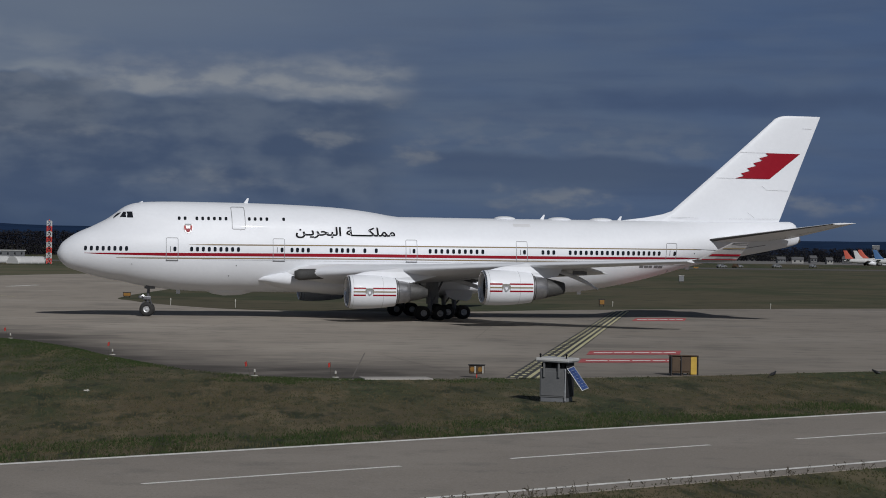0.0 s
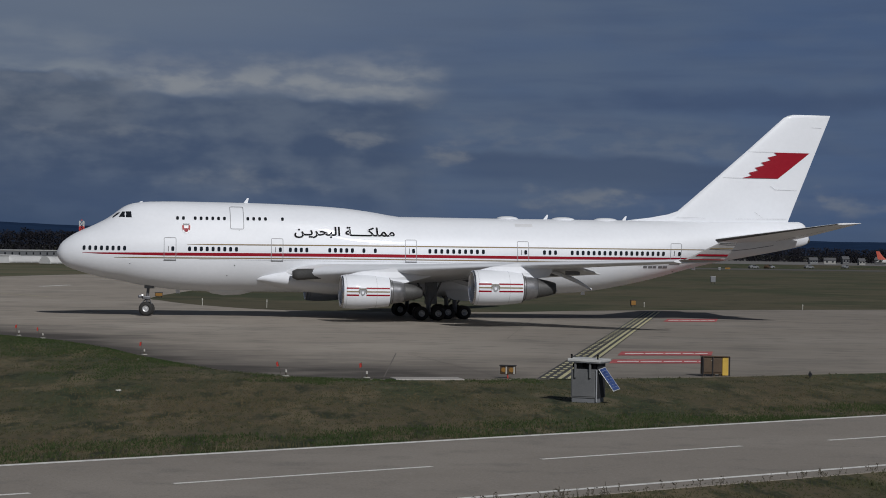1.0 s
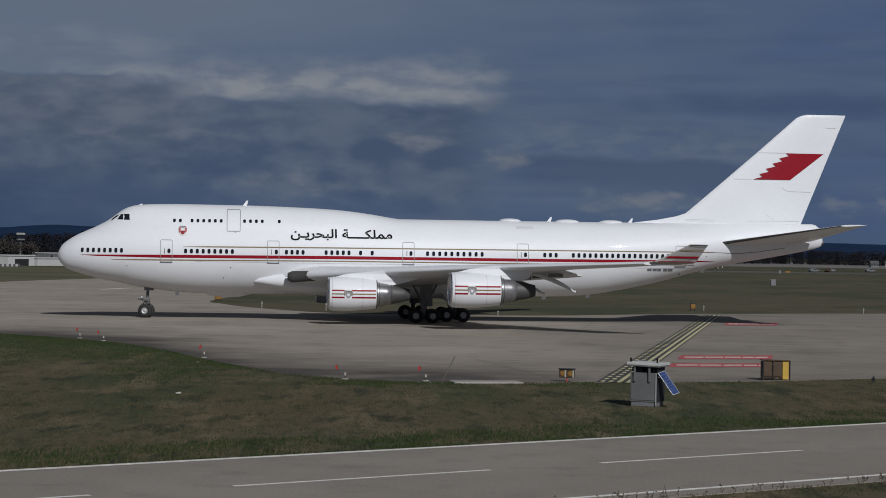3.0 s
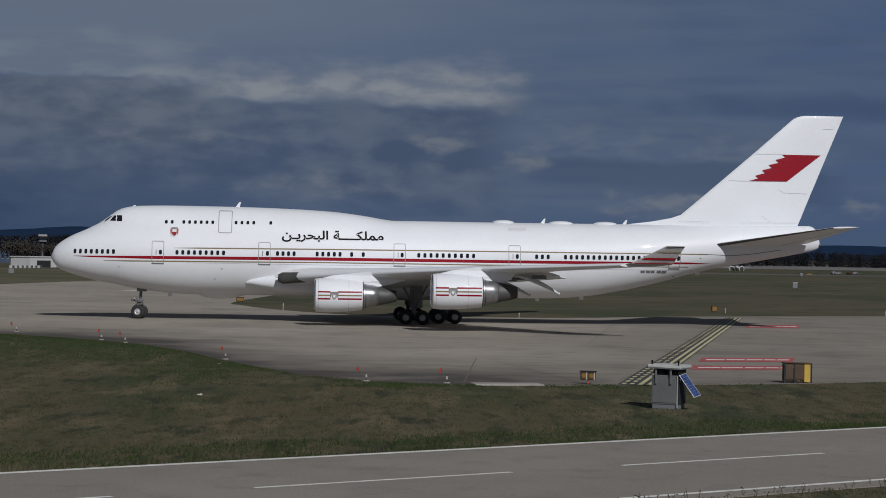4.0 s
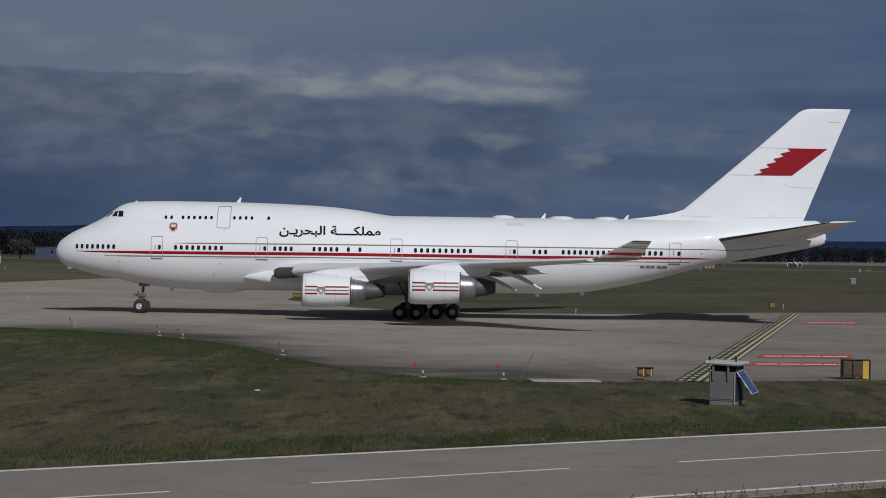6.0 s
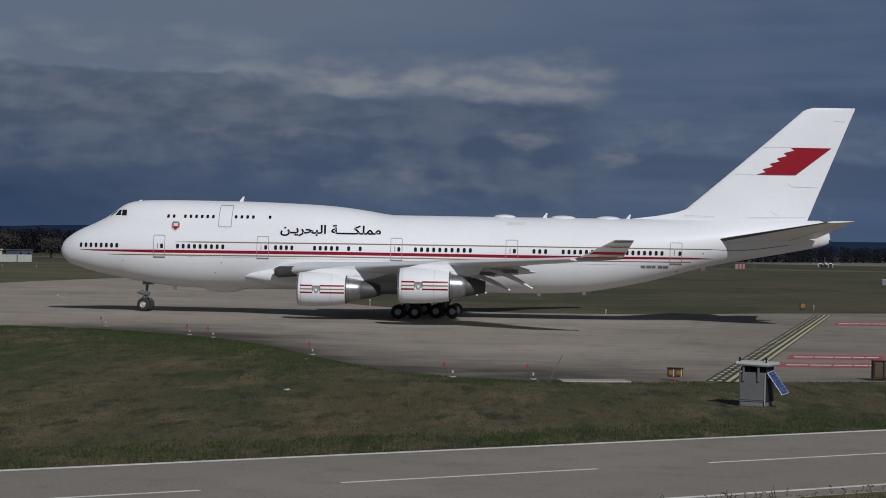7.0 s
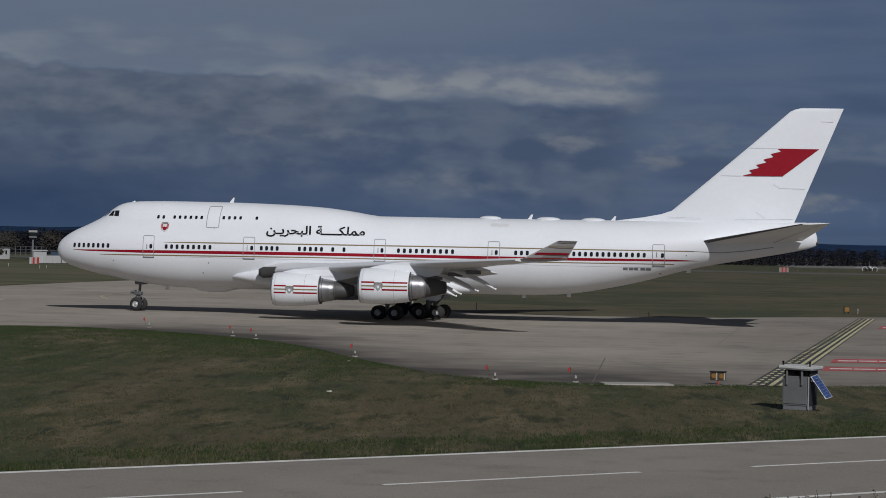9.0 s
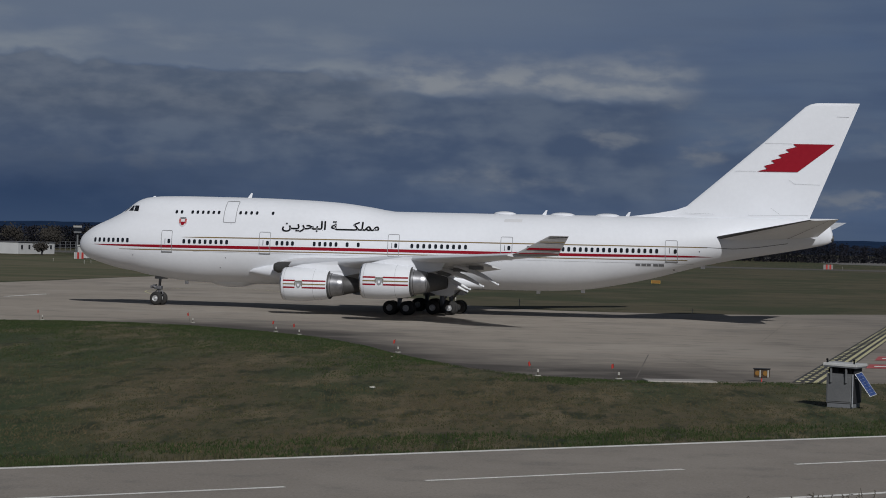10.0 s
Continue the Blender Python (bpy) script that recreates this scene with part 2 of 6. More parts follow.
CONCRETE = [
    ((0.305, 0.268, 0.224), 1, 0, 1, 1),
    ((0.36, 0.32, 0.272), 0.05, 0.45, 0.65, 0.8),
    ((0.20, 0.18, 0.155), 0.11, 0.48, 0.70, 0.7),
    ((0.16, 0.145, 0.125), 0.45, 0.50, 0.70, 0.55),
    ((0.33, 0.30, 0.26), 1.3, 0.52, 0.70, 0.45),
    ((0.30, 0.275, 0.25), 6.0, 0.5, 0.8, 0.3)]
M = dict(
    grass=ground_mat("grass", [
        ((0.088, 0.071, 0.039), 1, 0, 1, 1),
        ((0.024, 0.049, 0.014), 0.030, 0.46, 0.58, 0.75),
        ((0.027, 0.046, 0.015), 0.11, 0.49, 0.61, 0.8),
        ((0.138, 0.110, 0.064), 0.35, 0.50, 0.63, 0.8),
        ((0.015, 0.022, 0.008), 0.8, 0.51, 0.64, 0.88),
        ((0.028, 0.038, 0.015), 2.0, 0.50, 0.66, 0.7),
        ((0.125, 0.107, 0.068), 4.5, 0.53, 0.70, 0.65),
        ((0.016, 0.021, 0.009), 7.0, 0.54, 0.72, 0.7)], bump=0.3, bump_scale=5.0, stretch=(1.0, 0.24, 1)),
    dry_grass=ground_mat("dry_far_grass", [
        ((0.105, 0.096, 0.056), 1, 0, 1, 1),
        ((0.060, 0.070, 0.032), 0.05, 0.46, 0.58, 0.8),
        ((0.140, 0.122, 0.078), 0.16, 0.50, 0.64, 0.7),
        ((0.045, 0.052, 0.025), 0.5, 0.52, 0.68, 0.5)], bump=0.3, bump_scale=3.0, stretch=(0.25, 0.8, 1)),
    mown_grass=ground_mat("mown_far_grass", [
        ((0.084, 0.074, 0.043), 1, 0, 1, 1),
        ((0.044, 0.054, 0.024), 0.05, 0.44, 0.58, 0.8),
        ((0.108, 0.092, 0.056), 0.13, 0.50, 0.64, 0.65),
        ((0.034, 0.040, 0.019), 0.4, 0.52, 0.68, 0.6)], bump=0.3, bump_scale=3.0, stretch=(0.6, 0.5, 1)),
    concrete=ground_mat("taxiway_concrete", CONCRETE, rough=0.85, bump=0.15, stretch=(0.75, 1.0, 1, 0.12), darker_east=(0.77, 0.775, 0.78)),
    shoulder=ground_mat("stained_concrete", CONCRETE, rough=0.88, bump=0.2, stretch=(0.75, 1.0, 1, 0.12), darker_east=(0.77, 0.775, 0.78),
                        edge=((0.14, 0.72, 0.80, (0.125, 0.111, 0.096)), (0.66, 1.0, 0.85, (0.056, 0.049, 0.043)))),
    asphalt=ground_mat("road_asphalt", [
        ((0.240, 0.213, 0.183), 1, 0, 1, 1),
        ((0.282, 0.252, 0.218), 0.12, 0.45, 0.65, 0.7),
        ((0.155, 0.144, 0.13), 0.5, 0.5, 0.72, 0.5),
        ((0.11, 0.105, 0.10), 14.0, 0.52, 0.7, 0.5),
        ((0.30, 0.28, 0.255), 9.0, 0.52, 0.66, 0.5)], rough=0.85, bump=0.3, bump_scale=30.0),
    line=mat("worn_white_paint", (0.70, 0.69, 0.65), 0.7, vary=0.22, scale=2.0, fine=18.0),
    yellow_line=mat("worn_yellow_paint", (0.50, 0.465, 0.27), 0.7, vary=0.2, scale=0.6, fine=9.0),
    black_line=mat("black_marking_paint", (0.045, 0.043, 0.040), 0.75, vary=0.3, scale=0.6, fine=6.0),
    red_line=mat("faded_red_marking_paint", (0.38, 0.05, 0.06), 0.75, vary=0.25, scale=0.7, fine=6.0, other=(0.52, 0.13, 0.12)),
    slab=mat("pale_concrete", (0.33, 0.31, 0.285), 0.85, vary=0.15, scale=1.5, fine=12.0, bump=0.2),
    tar=mat("tar_joint", (0.115, 0.10, 0.085), 0.8, vary=0.3),
    white=mat("white_aircraft_paint", (0.70, 0.715, 0.742), 0.46, vary=0.022, scale=0.35, fine=3.0, coat=0.05, spec=0.3),
    wing=mat("grey_wing_paint", (0.68, 0.69, 0.705), 0.38, vary=0.06, scale=0.5, fine=4.0, coat=0.1),
    grey=mat("mid_grey_panel", (0.15, 0.155, 0.162), 0.45, vary=0.12, scale=0.8, fine=6.0),
    red=mat("red_livery_paint", (0.245, 0.004, 0.014), 0.45, vary=0.05, spec=0.2),
    gold=mat("dull_gold_livery_paint", (0.20, 0.145, 0.065), 0.5, vary=0.08, spec=0.2),
    black=mat("black_livery_paint", (0.006, 0.006, 0.007), 0.7, vary=0.1, spec=0.1),
    outline=mat("door_seal_grey", (0.26, 0.265, 0.275), 0.5, vary=0.1),
    glass=mat("dark_cabin_glass", (0.012, 0.014, 0.018), 0.08, vary=0.1),
    frame_metal=mat("window_surround", (0.62, 0.62, 0.63), 0.35, vary=0.05),
    steel=mat("bare_polished_metal", (0.55, 0.55, 0.56), 0.28, 0.95, vary=0.1, scale=1.2, fine=9.0),
    hot=mat("heat_tinted_nozzle_metal", (0.075, 0.074, 0.072), 0.55, 0.3, vary=0.15, scale=1.0, fine=7.0),
    core=mat("streaked_core_metal", (0.30, 0.30, 0.31), 0.34, 0.75, vary=0.2, scale=0.6, fine=3.0),
    dark=mat("dark_inside", (0.018, 0.018, 0.02), 0.7, vary=0.2),
    tyre=mat("black_tyre_rubber", (0.022, 0.021, 0.02), 0.85, vary=0.3, scale=3.0, fine=30.0, bump=0.2),
    rim=mat("grey_wheel_rim", (0.48, 0.48, 0.48), 0.4, 0.35, vary=0.15),
    gear=mat("grey_gear_steel", (0.13, 0.13, 0.137), 0.4, 0.4, vary=0.2, scale=2.0),
    cabinet=mat("weathered_grey_cabinet", (0.125, 0.127, 0.128), 0.55, vary=0.12, scale=1.5, fine=20.0),
    lid=mat("pale_grey_lid", (0.47, 0.47, 0.455), 0.5, vary=0.12, scale=2.0, fine=20.0),
    solar=mat("blue_solar_cell", (0.035, 0.06, 0.16), 0.18, vary=0.2, scale=4.0, each=0.2),
    alu=mat("aluminium_frame", (0.62, 0.63, 0.64), 0.35, 0.6, vary=0.1),
    sign_brown=mat("weathered_brown_sign_back", (0.062, 0.038, 0.02), 0.6, vary=0.3, scale=2.0, fine=15.0),
    sign_yellow=mat("yellow_sign_enamel", (0.46, 0.30, 0.05), 0.5, vary=0.15, scale=2.0),
    orange=mat("orange_flag_cloth", (0.48, 0.045, 0.035), 0.8, vary=0.15),
    plastic=mat("white_plastic", (0.38, 0.37, 0.33), 0.5, vary=0.1),
    amber=mat("amber_lamp_glass", (0.24, 0.125, 0.035), 0.15, vary=0.1),
    feather=mat("black_feathers", (0.012, 0.012, 0.014), 0.5, vary=0.3, scale=9.0, fine=60.0),
    lush=mat("lush_green_grass", (0.026, 0.050, 0.014), 1.0, vary=0.3, scale=0.2, fine=0.9, island=0.3, spec=0.1, other=(0.036, 0.045, 0.019)),
    # winglet grey, with the shade of its canted face in the colour
    pale_grey=mat("shaded_winglet_grey", (0.30, 0.29, 0.285), 0.45, vary=0.12, scale=0.8, fine=6.0),
    blade=mat("grass_blades", (0.034, 0.045, 0.017), 1.0, vary=0.3, scale=0.16, fine=0.9, island=0.25, spec=0.1, other=(0.068, 0.060, 0.035)),
    weed=mat("dry_weed_stalks", (0.052, 0.044, 0.030), 0.85, vary=0.3, scale=2.0, island=0.4),
    crown=mat("bare_tree_crown", (0.030, 0.026, 0.021), 1.0, vary=0.3, scale=0.3, fine=2.0, island=0.25),
    # the slight blue cast paints haze over the far woods
    wood_far=mat("hazed_bare_woods", (0.023, 0.023, 0.028), 1.0, vary=0.25, scale=0.03, fine=0.3, island=0.12, spec=0.0),
    # distance haze is put into this dark blue hill colour
    hill=mat("hazy_wooded_hill", (0.017, 0.034, 0.074), 1.0, vary=0.2, scale=0.004, fine=0.03, spec=0.0),
    wall_white=mat("white_rendered_wall", (0.46, 0.46, 0.45), 0.8, vary=0.08, scale=0.3),
    lid_dim=mat("dim_pale_render", (0.27, 0.265, 0.25), 0.8, vary=0.1, scale=0.4),
    wall_grey=mat("grey_cladding", (0.13, 0.135, 0.14), 0.7, vary=0.12, scale=0.3),
    roof_dark=mat("dark_flat_roof", (0.09, 0.09, 0.095), 0.8, vary=0.2, scale=0.3),
    tail_orange=mat("orange_tail_paint", (0.40, 0.065, 0.035), 0.5, vary=0.1),
    hut_blue=mat("dull_blue_cladding", (0.055, 0.085, 0.13), 0.7, vary=0.12, scale=0.4),
    tail_blue=mat("blue_tail_paint", (0.03, 0.10, 0.23), 0.5, vary=0.1),
    far_runway=mat("dull_distant_runway", (0.088, 0.082, 0.072), 0.9, vary=0.25, scale=0.02, fine=0.2),
    straw=mat("straw_blades", (0.078, 0.062, 0.035), 1.0, vary=0.3, scale=0.3, fine=1.2, island=0.2, spec=0.1),
    old_brass=mat("dim_gold_crest", (0.20, 0.19, 0.165), 0.5, vary=0.2, scale=6.0, fine=20.0),
    apron=mat("distant_apron", (0.155, 0.147, 0.138), 0.9, vary=0.2, scale=0.02, fine=0.2),
)

# ---- mesh helpers ----


def link(name, me, material, parent=None, label=""):
    if material and not me.materials:
        me.materials.append(material)
    ob = new(name, me)
    if parent:
        ob.parent = parent
    if label:
        ob["label"] = label
    return ob


def solid(name, verts, faces, smooth=False):
    me = bpy.data.meshes.new(name)
    me.from_pydata([tuple(v) for v in verts], [], faces)
    bm = bmesh.new()
    bm.from_mesh(me)
    bmesh.ops.remove_doubles(bm, verts=bm.verts, dist=1e-5)
    bmesh.ops.recalc_face_normals(bm, faces=bm.faces)
    bm.to_mesh(me)
    bm.free()
    if smooth:
        me.polygons.foreach_set("use_smooth", [True] * len(me.polygons))
    return me


def part(name, bm, material, parent=None, label="", smooth=False, at=None):
    me = bpy.data.meshes.new(name)
    bmesh.ops.recalc_face_normals(bm, faces=bm.faces)
    bm.to_mesh(me)
    bm.free()
    if smooth:
        me.polygons.foreach_set("use_smooth", [True] * len(me.polygons))
    ob = link(name, me, material, parent, label)
    if at is not None:
        ob.matrix_basis = at
    return ob


def sharp(ob, degrees=35):
    """Smooth shading with hard edges beyond an angle."""
    me = ob.data
    me.polygons.foreach_set("use_smooth", [True] * len(me.polygons))
    bm = bmesh.new()
    bm.from_mesh(me)
    for e in bm.edges:
        if len(e.link_faces) == 2 and e.calc_face_angle(0) > radians(degrees):
            e.smooth = False
    bm.to_mesh(me)
    bm.free()
    return ob


def add_box(bm, x0, x1, y0, y1, z0, z1, bevel=0.0, m=None):
    r = bmesh.ops.create_cube(bm, size=1.0)
    vs = r["verts"]
    bmesh.ops.transform(bm, verts=vs, matrix=Matrix.Translation(((x0 + x1) / 2, (y0 + y1) / 2, (z0 + z1) / 2)) @ Matrix.Diagonal((x1 - x0, y1 - y0, z1 - z0, 1)))
    if bevel:
        es = list({e for v in vs for e in v.link_edges})
        r2 = bmesh.ops.bevel(bm, geom=es, offset=bevel, segments=2, affect="EDGES", profile=0.5)
        vs = list({v for f in r2["faces"] for v in f.verts} | {v for v in vs if v.is_valid})
    if m is not None:
        bmesh.ops.transform(bm, verts=[v for v in vs if v.is_valid], matrix=m)
    return bm


def box(x0, x1, y0, y1, z0, z1, bevel=0.0, m=None):
    return add_box(bmesh.new(), x0, x1, y0, y1, z0, z1, bevel, m)


def add_rod(bm, p, q, r0, r1=None, n=10):
    p, q = Vector(p), Vector(q)
    r1 = r0 if r1 is None else r1
    d = q - p
    rot = d.to_track_quat("Z", "Y").to_matrix().to_4x4()
    bmesh.ops.create_cone(bm, cap_ends=True, segments=n, radius1=r0, radius2=r1, depth=d.length, matrix=Matrix.Translation((p + q) / 2) @ rot)
    return bm


def rod(p, q, r0, r1=None, n=10):
    return add_rod(bmesh.new(), p, q, r0, r1, n)


def lathe(profile, axis_at, n=40, squash=None):
    """A ring of sections round an axis along x. profile: x, radius."""
    verts, faces = [], []
    for x, r in profile:
        for k in range(n):
            a = 2 * math.pi * k / n
            y, z = r * math.cos(a), r * math.sin(a)
            if squash:
                y, z = squash(y, z, r)
            verts.append((axis_at[0] + x, axis_at[1] + y, axis_at[2] + z))
    for i in range(len(profile) - 1):
        for k in range(n):
            faces.append((i * n + k, i * n + (k + 1) % n, (i + 1) * n + (k + 1) % n, (i + 1) * n + k))
    return verts, faces


def loft(rings, close=True):
    n = len(rings[0])
    verts = [v for r in rings for v in r]
    faces = []
    for i in range(len(rings) - 1):
        for k in range(n):
            faces.append((i * n + k, i * n + (k + 1) % n, (i + 1) * n + (k + 1) % n, (i + 1) * n + k))
    if close:
        faces.append(tuple(range(n)))
        faces.append(tuple((len(rings) - 1) * n + k for k in range(n)))
    return verts, faces


def curve_through(xs, ys, x):
    """Monotone cubic through the given knots."""
    xs, ys = np.asarray(xs, float), np.asarray(ys, float)
    h = np.diff(xs)
    d = np.diff(ys) / h
    t = np.zeros(len(xs))
    for i in range(1, len(xs) - 1):
        if d[i - 1] * d[i] > 0:
            a, b = 2 * h[i] + h[i - 1], h[i] + 2 * h[i - 1]
            t[i] = (a + b) / (a / d[i - 1] + b / d[i])
    t[0], t[-1] = d[0], d[-1]
    x = min(max(x, xs[0]), xs[-1])
    i = min(max(int(np.searchsorted(xs, x)) - 1, 0), len(h) - 1)
    s = (x - xs[i]) / h[i]
    return float((1 + 2 * s) * (1 - s) ** 2 * ys[i] + s * (1 - s) ** 2 * h[i] * t[i] + s * s * (3 - 2 * s) * ys[i + 1] + s * s * (s - 1) * h[i] * t[i + 1])


def flat_sheet(name, outline, z, material, label, thick=0.0, kind="structure", category=""):
    bm = bmesh.new()
    f = bm.faces.new([bm.verts.new((x, y, z)) for x, y in outline])
    if thick:
        r = bmesh.ops.extrude_face_region(bm, geom=[f])
        bmesh.ops.translate(bm, verts=[v for v in r["geom"] if isinstance(v, bmesh.types.BMVert)], vec=(0, 0, -thick))
    bmesh.ops.triangulate(bm, faces=bm.faces)
    ob = part(name, bm, material)
    return tagged(ob, label, category, kind=kind)


def rounded(points, steps=6):
    """A closed or open line smoothed by Catmull-Rom."""
    out = []
    for i in range(len(points) - 1):
        p0, p1, p2, p3 = (Vector(points[max(0, min(len(points) - 1, i + k))]) for k in (-1, 0, 1, 2))
        for s in range(steps):
            t = s / steps
            out.append(tuple(0.5 * (2 * p1 + (p2 - p0) * t + (2 * p0 - 5 * p1 + 4 * p2 - p3) * t * t + (3 * p1 - p0 - 3 * p2 + p3) * t ** 3)))
    out.append(tuple(points[-1]))
    return out


# ---- ground, taxiway, road ----
ROAD_U, ROAD_N = Vector((0.8145, 0.5802)), Vector((-0.5802, 0.8145))


def road_at(s, n):
    p = ROAD_U * s + ROAD_N * n
    return (p.x, p.y)


def make_ground():
    bm = bmesh.new()
    bmesh.ops.create_grid(bm, x_segments=8, y_segments=8, size=4800)
    ob = part("ground", bm, M["grass"])
    tagged(ob, "mottled brown-green airfield grass reaching the horizon", "ground", kind="structure")
    near = rounded([(130, 158), (60, 128.5), (31.8, 115.2), (25.9, 112.3), (18.8, 108.3), (9.8, 105.0), (5, 103.6), (1.6, 103.2), (-1.8, 104.4), (-5.3, 108.6),
                    (-8.6, 115.4), (-11.4, 122.5), (-13.8, 130.2), (-17.6, 139.0), (-22.3, 145.5), (-28.3, 151.5), (-33.5, 154.2), (-38.5, 154.5), (-46, 151), (-60, 144), (-110, 118)])
    far = rounded([(-110, 215), (-80, 248), (-73, 272), (-68, 322), (-56, 392), (-44, 428), (-28, 480), (-8, 480), (-16, 340), (-21.5, 256), (-19, 236), (-12.5, 219),
                   (-4, 209), (14, 211), (30.5, 224), (67, 243), (130, 272)], 5)
    flat_sheet("taxiway", near + far, 0.012, M["concrete"], "weathered pale concrete taxiway with stains and joints", 0.2, category="taxiway")
    # grimy shoulder along the grass; its second texture axis runs across it
    rim_line = [p for p in near if -44 < p[0] < 40]
    verts, faces, across = [], [], []
    for x, y in rim_line:
        wide = float(np.interp(x, [-44, -36, -14, 6, 26], [9, 12, 25, 25, 20]))
        u = min(1.0, (x + 44) / 10, 0.45 + max(0.0, (12 - x) / 14)) if x < 26 else 0.45 * (40 - x) / 14
        for v in (0.0, 0.25, 0.5, 0.75, 1.0):
            verts.append((x + 0.14 * wide * v, y + wide * v, 0.018))
            across.append((u, v))
    for a in range(len(rim_line) - 1):
        for b in range(4):
            faces.append((a * 5 + b, a * 5 + b + 1, a * 5 + b + 6, a * 5 + b + 5))
    me = bpy.data.meshes.new("shoulder")
    me.from_pydata(verts, [], faces)
    uv = me.uv_layers.new(name="across")
    for loop in me.loops:
        uv.data[loop.index].uv = across[loop.vertex_index]
    tagged(link("shoulder", me, M["shoulder"]), "dark stained shoulder between taxiway and grass", "shoulder", kind="structure")
    flat_sheet("meadow", [(-24, 262), (-16, 214), (14, 206), (34, 222), (130, 268), (700, 450), (700, 790), (0, 688), (-26, 478)], 0.0085, M["mown_grass"], "dull yellow-green mown grass beyond the taxiway", category="grass")
    flat_sheet("meadow", [(-75, 275), (-69, 322), (-57, 392), (-45, 430), (-30, 478), (-30, 560), (-260, 555), (-330, 250), (-112, 228), (-82, 250)], 0.006, M["dry_grass"], "paler dry grass beyond the branching taxiway", category="grass")
    outline = [road_at(-60, 41.6), road_at(160, 41.6), road_at(160, 56.15), road_at(-60, 56.15)]
    flat_sheet("road", outline, 0.02, M["asphalt"], "grey asphalt service road with white lines", 0.15, category="road")
    for n, w in ((55.85, 0.36), (42.75, 0.28)):
        flat_sheet("edge_line", [road_at(-60, n - w / 2), road_at(160, n - w / 2), road_at(160, n + w / 2), road_at(-60, n + w / 2)], 0.026, M["line"], "worn white painted edge line of the road", category="road line")
    for k in range(-5, 8):
        s = 29.9 + 13.08 * k
        flat_sheet("dash", [road_at(s, 49.3), road_at(s + 8.8, 49.3), road_at(s + 8.8, 49.52), road_at(s, 49.52)], 0.026, M["line"], "worn white dash of the road's centre line", category="road line")["group"] = "centre line dashes"
    # distant runway and apron
    flat_sheet("runway", [(-900, 560), (900, 830), (900, 885), (-900, 612)], 0.03, M["far_runway"], "distant grey runway across the airfield", category="runway")
    flat_sheet("apron", [(120, 1030), (1500, 1030), (1500, 1700), (120, 1700)], 0.03, M["apron"], "distant concrete apron before the terminal", category="apron")


def make_markings():
    a, b = Vector((10.85, 105.2)), Vector((32.9, 220.5))
    u = (b - a).normalized()
    n = Vector((u.y, -u.x))
    length = (b - a).length

    def strip(name, s0, s1, o0, o1, z, material, label):
        pts = [a + u * s0 + n * o0, a + u * s1 + n * o0, a + u * s1 + n * o1, a + u * s0 + n * o1]
        return flat_sheet(name, [tuple(p) for p in pts], z, material, label, category="taxiway marking")
    strip("marking_field", 0, length, -0.90, 0.86, 0.029, M["black_line"], "black painted field under the holding line")
    for o in (0.09, 0.54):
        strip("holding_line", 0, length, o, o + 0.23, 0.034, M["yellow_line"], "solid yellow line of the holding position")
    for o in (-0.75, -0.34):
        k = 0.4
        while k < length - 1:
            strip("holding_dash", k, k + 1.0, o, o + 0.21, 0.034, M["yellow_line"], "short yellow dash of the holding position")["group"] = "holding dashes"
            k += 2.0

    def plate(c):
        """A red painted field with white unreadable lettering as bars."""
        f = flat_sheet("red_field", c, 0.029, M["red_line"], "faded red painted field with white bars on the taxiway", category="taxiway marking")
        p = [Vector(q) for q in c]
        at = lambda s, t: tuple(p[0].lerp(p[1], s).lerp(p[3].lerp(p[2], s), t))
        for s0, s1 in ((0.06, 0.26), (0.275, 0.47), (0.49, 0.66), (0.68, 0.80), (0.815, 0.95)):
            bm = bmesh.new()
            bm.faces.new([bm.verts.new((*at(s, t), 0.034)) for s, t in ((s0, 0.38), (s1, 0.38), (s1, 0.58), (s0, 0.58))])
            part("bar", bm, M["line"], f, "white bar")
    plate([(17.1, 129.0), (23.1, 130.4), (24.1, 135.5), (18.0, 134.0)])
    plate([(15.4, 120.0), (21.9, 121.4), (22.7, 125.7), (16.2, 124.3)])
    plate([(29.3, 190.3), (34.4, 192.0), (36.0, 199.9), (30.9, 198.1)])
    # tar-filled joints
    for p, q, w in (((2.35, 104.8), (3.6, 128.5), 0.034), ((7.9, 108.2), (4.3, 128.0), 0.016), ((10.5, 109.5), (14.5, 125.0), 0.025), ((-30, 172), (20, 182), 0.015), ((-40, 163), (60, 184), 0.015),
                    ((-10, 150), (-4, 190), 0.015), ((12, 150), (18, 195), 0.015), ((45, 140), (52, 210), 0.015)):
        p, q = Vector(p), Vector(q)
        d = (q - p).normalized()
        m = Vector((-d.y, d.x)) * w
        flat_sheet("joint", [tuple(p - m), tuple(q - m), tuple(q + m), tuple(p + m)], 0.0265, M["tar"], "thin dark tar joint in the taxiway", category="joint")
    # faint curved guide lines on the far side
    for pts, w, key in (([(-47.5, 229), (-50.8, 242), (-49.5, 256), (-45, 263), (-39.7, 258), (-33, 246)], 0.10, "yellow_line"), ([(-41.5, 301), (-39, 313)], 0.5, "line"), ([(-57.6, 207), (-56.5, 219)], 0.3, "line")):
        line = [Vector(q) for q in rounded(pts, 6)]
        left, right = [], []
        for k, q in enumerate(line):
            d = (line[min(k + 1, len(line) - 1)] - line[max(k - 1, 0)]).normalized()
            n = Vector((-d.y, d.x)) * w
            left.append(tuple(q + n))
            right.append(tuple(q - n))
        flat_sheet("guide_line", left + right[::-1], 0.029, M[key], "faint worn guide line painted on the taxiway", category="taxiway marking")
